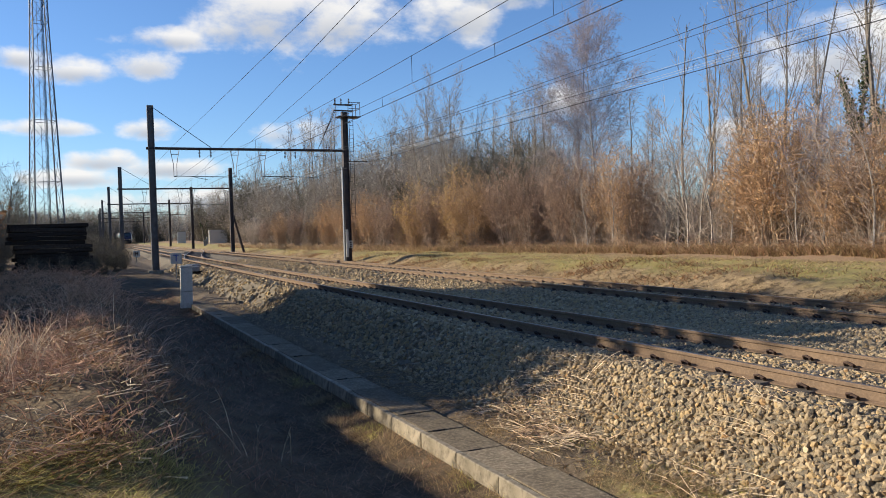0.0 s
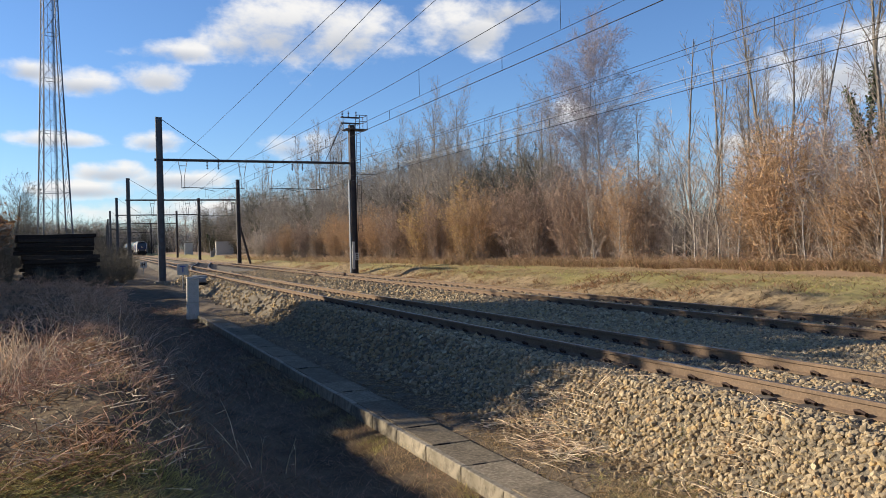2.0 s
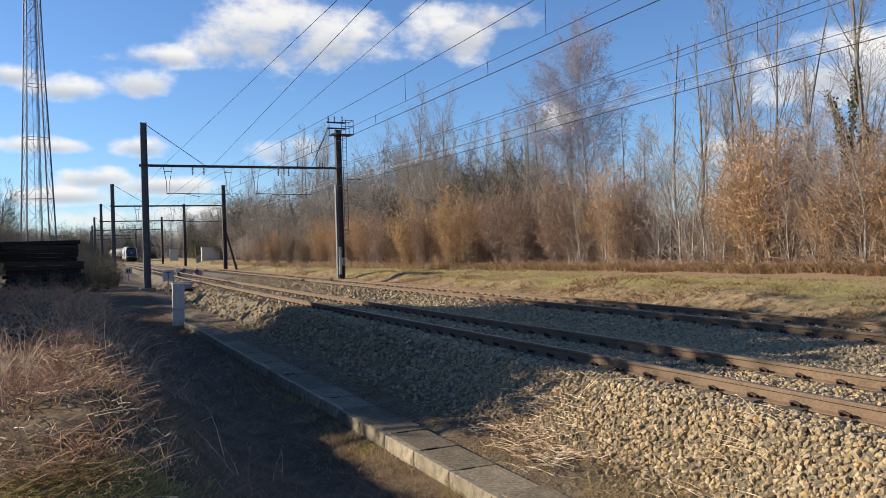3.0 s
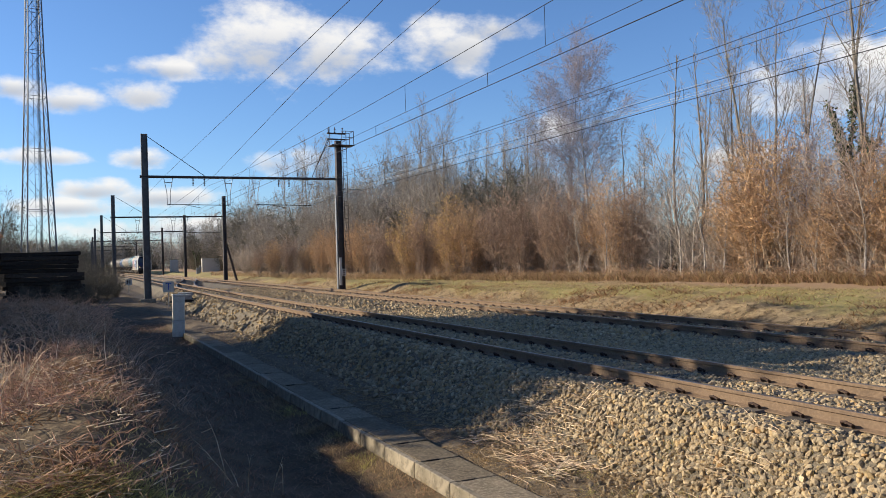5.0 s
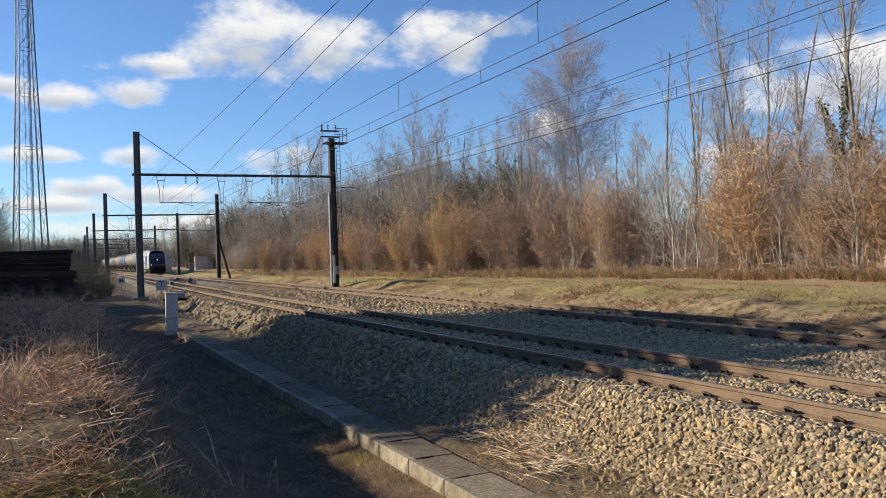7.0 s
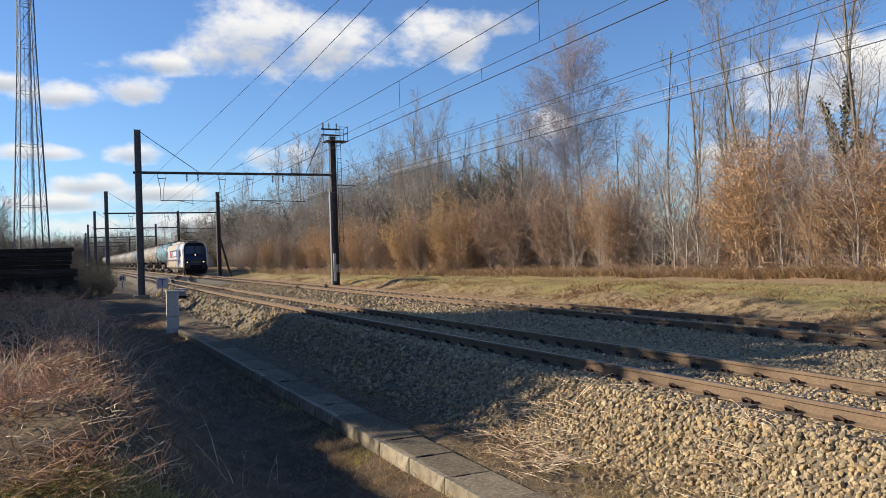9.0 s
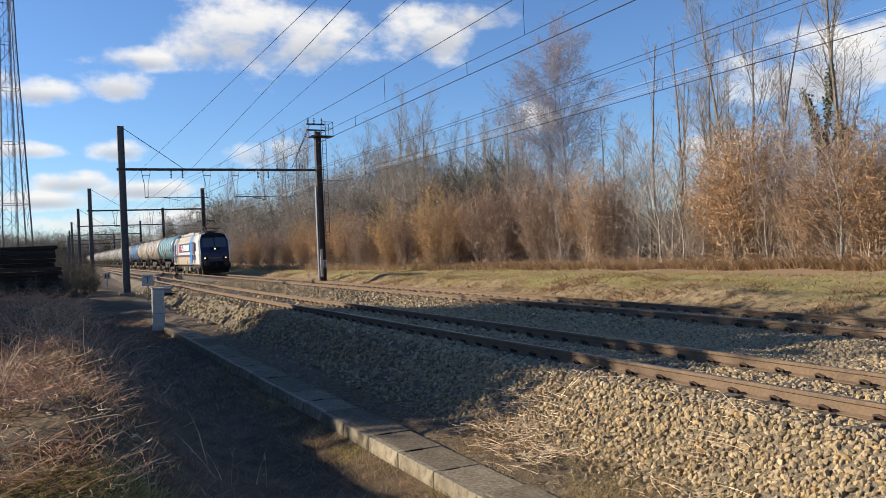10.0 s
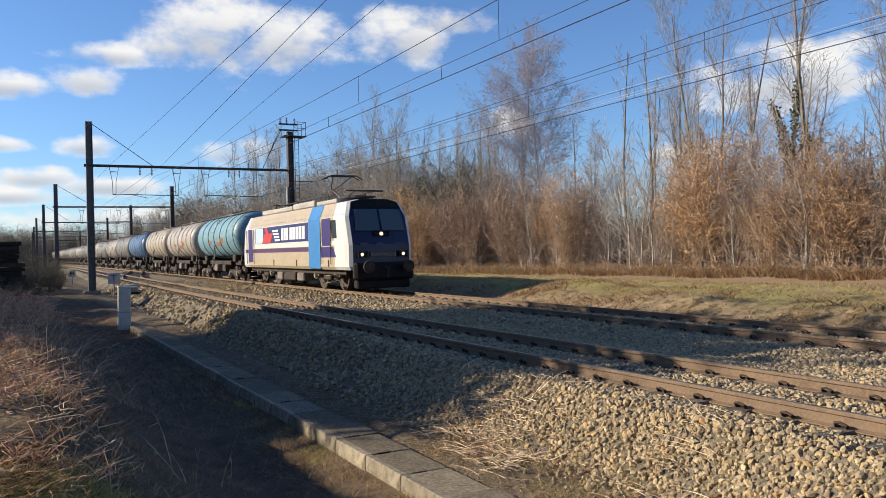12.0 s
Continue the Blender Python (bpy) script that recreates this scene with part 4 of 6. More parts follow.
def tree_proto(key, kind, height, r, seed, bark, twig, ivy=0.0, stems=1):
    rnd = random.Random(seed)
    thick, thin = [], []
    for k in range(stems):
        lean = 0.025 if stems == 1 else 0.055
        d = np.array([rnd.gauss(0, lean), rnd.gauss(0, lean), 1.0])
        o = (0, 0, -0.3) if stems == 1 else (rnd.gauss(0, 0.25), rnd.gauss(0, 0.25), -0.3)
        grow(rnd, o, d / np.linalg.norm(d), height * (1 if k == 0 else rnd.uniform(0.7, 1.0)), r * (1 if k == 0 else 0.8), 0, SPECS[kind], thick, thin)
    v, f_ = prisms(thick, 5)
    tm = fast_mesh("trunk", v, f_, M[bark])
    v, f_ = ribbons(thin)
    cm = fast_mesh("crown", v, f_, M[twig])
    im = None
    if ivy:
        # small leaves round the lower trunk
        pts = []
        for row in thick:
            a, b = np.array(row[0:3]), np.array(row[4:7])
            if a[2] < ivy:
                for _ in range(110):
                    c = a + (b - a) * rnd.random()
                    w = row[3] + abs(rnd.gauss(0, 0.16)) * (1.15 - c[2] / ivy * 0.7)
                    th = rnd.uniform(0, 2 * math.pi)
                    pts.append(c + np.array([math.cos(th) * w, math.sin(th) * w, rnd.gauss(0, 0.1)]))
        im = flakes(np.array(pts), 0.085, rnd, "ivy", M["ivy"])
    TREE[key] = (tm, cm, im)


def flakes(pts, size, rnd, name, material_, long=1.0):
    """Small four-cornered leaves or catkins at points, each turned its own way."""
    rs = np.random.RandomState(rnd.randint(0, 10 ** 6))
    n = len(pts)
    a = rs.normal(size=(n, 3))
    a /= np.linalg.norm(a, axis=1)[:, None]
    b = np.cross(a, rs.normal(size=(n, 3)))
    b /= np.linalg.norm(b, axis=1)[:, None] + 1e-9
    sz = size * rs.uniform(0.6, 1.3, (n, 1))
    a, b = a * sz * long, b * sz
    v = np.stack([pts - a, pts + b * 0.6, pts + a, pts - b * 0.6], 1).reshape(-1, 3)
    i = np.arange(n)[:, None] * 4 + np.arange(4)[None, :]
    return fast_mesh(name, v, i, material_)


def place_tree(key, x, y, size, rot, label, category="tree", group="trees of the wood edge", lean=0.0):
    tm, cm, im = TREE[key]
    z = float(land(x, y))
    t = thing("tree", label, category, group, at=pose(x, y, z, lean, 0, rot))
    for nm, me in (("trunk", tm), ("crown", cm), ("ivy", im)):
        if me:
            o = part(nm, me, None, t, at=Matrix.Diagonal((size, size, size, 1)))


SHRUB = {}


def shrub_proto(key, height, width, shoots, seed, stem_m, shoot_m, catkin_m, catkins, leaf=0.029, bare=0.0, ragged=0.22):
    """A many-stemmed bush: upright stems fan out and fork into twigs that carry clusters of buds; some stems stay thin and bare, so that the outline is uneven."""
    rnd = random.Random(seed)
    stems, twigs, pts = [], [], []
    for k in range(shoots):
        th = rnd.uniform(0, 2 * math.pi)
        lean = math.sqrt(rnd.random())
        p = np.array([math.cos(th), math.sin(th), 0.0]) * rnd.uniform(0, 0.13) * width
        p[2] = -0.15
        reach = rnd.uniform(1.0 - ragged, 1.06)
        tip = np.array([math.cos(th) * lean * width * 0.5, math.sin(th) * lean * width * 0.5, height * (1.0 - 0.50 * lean ** 2.2)]) * reach
        full = rnd.uniform(0.35, 1.0)
        n = 7
        r = rnd.uniform(0.014, 0.028)
        side = np.array([rnd.gauss(0, 0.14), rnd.gauss(0, 0.14), 0])
        prev = p
        for i in range(n):
            u = (i + 1) / n
            bow = math.sin(u * math.pi) * 0.10 * height
            q = p + (tip - p) * np.array([u ** 1.4, u ** 1.4, u]) + side * bow + np.array([rnd.gauss(0, 0.06), rnd.gauss(0, 0.06), 0])
            d = q - prev
            seg = np.linalg.norm(d) + 1e-9
            d = d / seg
            r1, r2 = r * (1 - 0.7 * i / n), r * (1 - 0.7 * u)
            (stems if i < 4 else twigs).append((*prev, max(r1, 0.010), *q, max(r2, 0.009)))
            for _ in range(round((5 if i > 1 else 2) * (0.6 + 0.5 * full))):
                if u < bare:
                    continue
                e = d * rnd.uniform(0.1, 0.8) + np.array([rnd.gauss(0, 0.85), rnd.gauss(0, 0.85), rnd.gauss(0.10, 0.4)])
                e /= np.linalg.norm(e)
                o = prev + (q - prev) * rnd.random()
                tl = height * rnd.uniform(0.05, 0.14)
                e2 = o + e * tl
                w = e + np.array([rnd.gauss(0, 0.4), rnd.gauss(0, 0.4), rnd.gauss(0.25, 0.3)])
                e3 = e2 + w / np.linalg.norm(w) * tl * 0.7
                w = e + np.array([rnd.gauss(0, 0.7), rnd.gauss(0, 0.7), rnd.gauss(0.1, 0.4)])
                twigs.append((*e2, 0.007, *(e2 + w / np.linalg.norm(w) * tl * 0.6), 0.005))
                twigs.append((*o, 0.010, *e2, 0.008))
                twigs.append((*e2, 0.008, *e3, 0.005))
                if rnd.random() < full:
                    for _ in range(catkins if u > 0.5 else catkins // 2):
                        uu = rnd.random()
                        c = o + (e2 - o) * uu if rnd.random() < 0.3 else e2 + (e3 - e2) * uu
                        pts.append(c + np.array([rnd.gauss(0, 0.035), rnd.gauss(0, 0.035), rnd.gauss(0, 0.035)]))
            prev = q
    v, f_ = prisms(stems, 4)
    sm = fast_mesh("stems", v, f_, M[stem_m])
    v, f_ = ribbons(twigs)
    tm = fast_mesh("shoots", v, f_, M[shoot_m])
    cm = flakes(np.array(pts), leaf, rnd, "buds", M[catkin_m], long=1.5) if pts else None
    SHRUB[key] = (sm, tm, cm, height)


def place_shrub(key, x, y, height, rot, label, wide=1.0):
    sm, tm, cm, h = SHRUB[key]
    k = height / h
    t = thing("bush", label, "bush", "bushes along the wood edge", at=pose(x, y, float(land(x, y)), 0, 0, rot))
    for nm, me in (("trunk", sm), ("crown", tm), ("foliage", cm)):
        if me:
            part(nm, me, None, t, at=Matrix.Diagonal((k * wide, k * wide, k, 1)))


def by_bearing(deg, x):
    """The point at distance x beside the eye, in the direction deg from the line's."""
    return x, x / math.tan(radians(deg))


shrub_proto("orange_a", 6.0, 5.0, 54, 11, "pale_stem", "shoot_orange", "catkin", 9, bare=0.2, ragged=0.1)
shrub_proto("orange_b", 6.0, 4.6, 48, 12, "pale_stem", "shoot_orange", "catkin", 9, bare=0.25, ragged=0.12)
shrub_proto("gold", 6.0, 4.6, 54, 13, "pale_stem", "shoot_orange", "catkin_gold", 9, bare=0.12, ragged=0.1)
shrub_proto("brown_a", 6.0, 5.0, 54, 14, "twig", "shoot_brown", "catkin_brown", 7, bare=0.2, ragged=0.14)
shrub_proto("brown_b", 6.0, 4.6, 48, 15, "twig", "shoot_brown", "catkin_brown", 7, bare=0.3, ragged=0.16)
shrub_proto("grey", 6.0, 4.8, 40, 16, "twig", "twig", "catkin_brown", 0, bare=0.2)
shrub_proto("airy_a", 8.5, 4.6, 17, 22, "pale_stem", "shoot_brown", "catkin", 5, bare=0.30, ragged=0.42)
shrub_proto("airy_b", 8.5, 4.4, 15, 23, "pale_stem", "twig_birch", "catkin_brown", 4, bare=0.34, ragged=0.45)
shrub_proto("back_a", 6.0, 5.2, 30, 17, "twig", "shoot_brown", "catkin_brown", 1)
shrub_proto("back_b", 6.0, 5.2, 28, 18, "twig", "twig", "catkin_brown", 0)
# thicket: oversized flakes added so that it blocks more light
shrub_proto("thicket", 6.0, 5.0, 30, 19, "twig", "twig", "dead_leaf", 3, leaf=0.13)
shrub_proto("dark", 6.0, 5.0, 44, 20, "twig_dark", "twig_dark", "twig_dark", 1)
LAB = {"airy_a": "tall open willow bush with thin orange-brown tufts", "airy_b": "tall open bare bush with pale stems", "back_a": "bare brown bush deeper in the hedge", "back_b": "bare grey bush deeper in the hedge", "orange_a": "leafless willow bush with dense orange shoots", "orange_b": "leafless willow bush with dense orange shoots", "gold": "leafless willow bush with golden-yellow catkins", "brown_a": "bare reddish-brown thicket bush", "brown_b": "bare reddish-brown thicket bush", "grey": "bare grey-brown twiggy bush"}
rb = random.Random(21)
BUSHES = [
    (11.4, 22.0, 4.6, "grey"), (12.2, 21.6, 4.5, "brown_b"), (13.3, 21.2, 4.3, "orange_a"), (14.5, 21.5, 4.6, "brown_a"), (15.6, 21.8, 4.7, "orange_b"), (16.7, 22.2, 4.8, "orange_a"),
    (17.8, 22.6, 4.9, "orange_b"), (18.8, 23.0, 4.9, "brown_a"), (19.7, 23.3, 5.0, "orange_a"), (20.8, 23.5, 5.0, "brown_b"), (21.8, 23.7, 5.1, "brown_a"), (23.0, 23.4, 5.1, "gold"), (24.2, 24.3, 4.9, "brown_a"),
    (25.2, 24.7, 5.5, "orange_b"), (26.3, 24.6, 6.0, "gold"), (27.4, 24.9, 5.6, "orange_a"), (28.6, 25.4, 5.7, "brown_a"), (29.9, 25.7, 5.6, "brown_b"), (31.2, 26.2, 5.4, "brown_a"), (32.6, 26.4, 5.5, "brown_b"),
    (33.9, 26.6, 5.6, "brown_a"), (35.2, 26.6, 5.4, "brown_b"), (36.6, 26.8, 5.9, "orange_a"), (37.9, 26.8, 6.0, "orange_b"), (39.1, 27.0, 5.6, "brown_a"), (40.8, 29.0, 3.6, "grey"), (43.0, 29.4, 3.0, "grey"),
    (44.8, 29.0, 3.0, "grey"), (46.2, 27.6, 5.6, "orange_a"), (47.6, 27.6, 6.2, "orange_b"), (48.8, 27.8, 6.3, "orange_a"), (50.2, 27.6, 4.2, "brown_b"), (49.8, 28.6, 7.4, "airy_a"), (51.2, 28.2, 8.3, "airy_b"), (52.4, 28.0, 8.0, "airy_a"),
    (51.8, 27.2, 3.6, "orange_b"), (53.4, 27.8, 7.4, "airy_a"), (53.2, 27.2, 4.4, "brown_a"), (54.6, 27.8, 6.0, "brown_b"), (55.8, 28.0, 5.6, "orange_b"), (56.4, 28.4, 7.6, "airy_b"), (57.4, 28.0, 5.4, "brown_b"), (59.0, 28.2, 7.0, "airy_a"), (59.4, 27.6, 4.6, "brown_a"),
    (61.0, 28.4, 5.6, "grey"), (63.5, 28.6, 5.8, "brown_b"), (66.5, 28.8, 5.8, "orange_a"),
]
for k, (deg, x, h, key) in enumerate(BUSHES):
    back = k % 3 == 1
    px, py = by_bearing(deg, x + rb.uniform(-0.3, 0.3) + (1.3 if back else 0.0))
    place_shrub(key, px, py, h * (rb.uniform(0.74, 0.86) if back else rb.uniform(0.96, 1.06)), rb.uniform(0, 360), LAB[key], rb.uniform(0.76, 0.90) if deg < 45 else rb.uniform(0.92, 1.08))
# a second and third row fills the hedge behind
for k in range(32):
    deg = 11.5 + k * 1.75
    key = rb.choice(["back_a", "back_b"])
    if 40.0 < deg < 45.8:
        continue
    px, py = by_bearing(deg, float(np.interp(deg, [8, 25, 40, 65], [23.0, 27.5, 31.0, 32.0])) + rb.uniform(-0.8, 0.8))
    place_shrub(key, px, py, rb.uniform(3.8, 5.2) if deg < 40 else rb.uniform(2.8, 3.8), rb.uniform(0, 360), LAB[key], 1.15)

for deg in (39.4, 40.3, 41.2, 42.1, 43.0, 43.9, 44.8, 45.7, 46.6, 48.5, 51.0, 53.5):
    px, py = by_bearing(deg, 37.0 + rb.uniform(-1, 1))
    place_shrub("dark", px, py, rb.uniform(3.0, 3.9), rb.uniform(0, 360), "low dark bare thicket behind the hedge", 1.7)

tree_proto("tall_a", "tall", 14.0, 0.17, 31, "bark", "twig_tree", ivy=5.5)
tree_proto("tall_b", "tall", 14.0, 0.15, 32, "bark", "twig_tree")
tree_proto("tall_c", "tall", 14.0, 0.14, 33, "bark", "twig_tree", stems=2)
tree_proto("pole_a", "pole", 13.0, 0.11, 34, "bark", "twig_tree")
tree_proto("pole_b", "pole", 13.0, 0.11, 35, "bark", "twig_tree", stems=2)
tree_proto("pole_c", "pole", 13.0, 0.12, 38, "bark", "twig_tree", ivy=7.0)
tree_proto("birch", "birch", 15.0, 0.13, 36, "bark_birch", "twig_birch", ivy=0.0)
tree_proto("broad_a", "broad", 9.0, 0.20, 37, "bark", "twig_tree")
tree_proto("broad_b", "broad", 9.0, 0.18, 39, "bark", "twig_tree")
tree_proto("broad_dark", "broad", 9.0, 0.22, 41, "bark", "twig_dark", ivy=4.0)
tree_proto("sapling", "sapling", 6.5, 0.055, 40, "bark_birch", "twig")
TREES = [
    (36.6, 31.0, 15.3, "birch"), (35.0, 31.0, 11.0, "tall_b"), (34.0, 32.0, 10.0, "pole_b"), (31.4, 29.5, 12.4, "tall_a"), (32.6, 29.5, 11.0, "tall_c"), (30.4, 30.5, 10.5, "pole_a"),
    (38.6, 32.0, 10.0, "pole_a"), (39.8, 32.5, 9.0, "tall_b"), (42.3, 31.0, 13.2, "pole_a"), (43.6, 31.0, 12.6, "pole_b"), (44.4, 31.5, 11.0, "pole_a"), (46.6, 31.2, 12.5, "pole_b"), (48.2, 31.4, 15.0, "tall_c"),
    (50.4, 32.0, 13.5, "pole_b"), (53.1, 31.0, 14.5, "pole_c"), (54.2, 31.0, 15.5, "tall_a"), (58.6, 32.0, 14.0, "tall_b"), (60.5, 32.0, 15.0, "tall_a"),
    (28.6, 31.5, 11.5, "tall_b"), (27.4, 31.5, 10.5, "pole_b"), (26.2, 30.5, 12.0, "tall_c"), (24.9, 29.5, 13.0, "tall_b"), (23.8, 29.5, 12.5, "tall_c"), (22.6, 29.0, 10.5, "tall_b"), (21.4, 29.0, 10.0, "broad_a"), (20.0, 28.5, 9.5, "tall_c"),
    (18.8, 28.0, 10.0, "broad_b"), (17.4, 27.5, 9.6, "broad_a"), (16.0, 27.0, 9.5, "broad_b"), (14.8, 26.5, 9.2, "broad_a"), (13.6, 26.0, 9.0, "broad_b"), (12.4, 25.0, 9.0, "broad_a"), (11.2, 26.0, 8.8, "broad_b"), (10.2, 31.0, 9.5, "broad_a"), (9.3, 33.0, 10.0, "broad_b"), (8.4, 34.0, 10.0, "broad_a"),
]
TL = {"birch": "tall leafless birch with a fine purplish crown", "tall_a": "tall bare tree with ivy on its lower trunk", "tall_b": "tall bare tree of the wood edge", "tall_c": "tall bare tree with two stems", "pole_a": "slim bare pole-like tree", "pole_b": "slim bare tree with two stems", "pole_c": "slim bare tree with an ivy-covered trunk",
      "broad_a": "bare broad-crowned tree of the wood", "broad_b": "bare broad-crowned tree of the wood", "sapling": "young pale-stemmed bare sapling"}
PROTO_H = {"tall": 15.5, "pole": 13.5, "birc": 18.0, "broa": 12.0, "sapl": 6.5}
for deg, x, h, key in TREES:
    px, py = by_bearing(deg, x + rb.uniform(-0.4, 0.4))
    place_tree(key, px, py, h / PROTO_H[key[:4]], rb.uniform(0, 360), TL[key], group="trees of the wood edge")
# deeper rows of the wood
for k in range(22):
    deg = 11.5 + k * 2.2
    key = rb.choice(["tall_b", "tall_c", "broad_a", "broad_b", "pole_b"])
    px, py = by_bearing(deg, float(np.interp(deg, [8, 25, 40, 65], [30, 36, 37, 37])) + rb.uniform(-1.5, 1.5))
    place_tree(key, px, py, rb.uniform(0.5, 0.7), rb.uniform(0, 360), TL[key], group="trees deeper in the wood")
for deg, x, h in ((42.4, 27.0, 7.2), (44.0, 26.8, 6.0), (43.2, 27.6, 7.6), (45.2, 27.0, 5.6), (41.7, 27.6, 6.6), (40.9, 27.2, 5.4), (42.9, 28.4, 6.4), (44.6, 28.2, 7.0), (49.4, 26.4, 5.0), (50.9, 26.8, 6.4), (53.8, 26.6, 6.0), (35.5, 26.0, 5.4), (37.2, 25.8, 5.0)):
    px, py = by_bearing(deg, x)
    place_tree("sapling", px, py, h / 6.5, rb.uniform(0, 360), TL["sapling"], group="saplings at the wood edge")
# the wood is dense behind the hedge towards the far end of the line
for k in range(46):
    deg = 10.0 + k * 0.5 + rb.uniform(-0.2, 0.2)
    x = float(np.interp(deg, [10, 20, 32], [30.0, 31.5, 33.0])) + rb.uniform(-1.0, 1.0)
    px, py = by_bearing(deg, x)
    place_shrub(rb.choice(["back_b", "dark", "dark"]), px, py, rb.uniform(7.0, 9.6), rb.uniform(0, 360), "tall bare thicket in the wood", 1.1)
    px, py = by_bearing(deg + 0.3, x + rb.uniform(4, 9))
    place_tree(rb.choice(["broad_a", "broad_b", "tall_b"]), px, py, rb.uniform(0.78, 0.98) * (1.38 if 11.5 < deg < 26 else 1.0), rb.uniform(0, 360), "bare tree of the dense wood", group="trees deeper in the wood")
for k in range(26):
    deg = 7.6 + k * 0.20 + rb.uniform(-0.1, 0.1)
    x = rb.uniform(29.0, 36.0)
    px, py = by_bearing(deg, x)
    place_tree(rb.choice(["broad_a", "broad_dark", "broad_b"]), px, py, rb.uniform(0.95, 1.2), rb.uniform(0, 360), "tall bare tree of the dense wood", group="trees deeper in the wood")
    px, py = by_bearing(deg, x + 1.5)
    place_shrub("dark", px, py, rb.uniform(7.5, 10.0), rb.uniform(0, 360), "tall dark thicket in the wood", 1.3)
for k in range(34):
    deg = 8.5 + k * 0.5
    px, py = by_bearing(deg, rb.uniform(38.0, 45.0))
    place_shrub(rb.choice(["dark", "back_b", "back_a"]), px, py, rb.uniform(9.5, 12.5), rb.uniform(0, 360), "tall bare thicket deep in the wood", 1.25)
# far wood beyond the bend and trees behind the tower
for k in range(30):
    y = 130 + k * 13 + rb.uniform(-4, 4)
    x = 33 + rb.uniform(-2, 5) + max(0, (y - 230)) * -0.10
    place_tree(rb.choice(["broad_a", "broad_b", "tall_b"]), x, y, rb.uniform(0.7, 0.95), rb.uniform(0, 360), "bare tree of the far wood", group="trees of the far wood")
for x, y, k in ((-8.2, 112, 1.0), (-11.5, 108, 1.05), (-7.0, 120, 0.72), (-15.5, 118, 1.0), (-4.5, 150, 0.55), (-1.0, 175, 0.5), (-10, 135, 0.9), (-18, 112, 1.0), (-21, 120, 1.0), (-6, 165, 0.7)):
    place_tree("broad_dark" if y < 140 else "broad_b", x, y, k, rb.uniform(0, 360), "dark bushy tree behind the radio tower", group="trees behind the tower")
for k in range(44):
    x = -46 + k * 1.9
    y = 330 + rb.uniform(-15, 40)
    place_tree(rb.choice(["broad_a", "broad_b"]), x, y, rb.uniform(0.95, 1.3), rb.uniform(0, 360), "hazy bare tree on the skyline", group="trees on the skyline")

for k in range(22):
    x = -30 + k * 1.5
    place_shrub("dark", x, 265 + rb.uniform(-15, 20), rb.uniform(7.5, 10.5), rb.uniform(0, 360), "tall dark thicket at the end of the line", 1.7)
for k in range(34):
    x = -30 + k * 2.3
    place_shrub(rb.choice(["dark", "back_b"]), x, 345 + rb.uniform(-20, 30), rb.uniform(11.0, 15.5), rb.uniform(0, 360), "tall bare thicket on the skyline", 1.5)

# ---------------------------------------------------------------- stones and plants near the bank


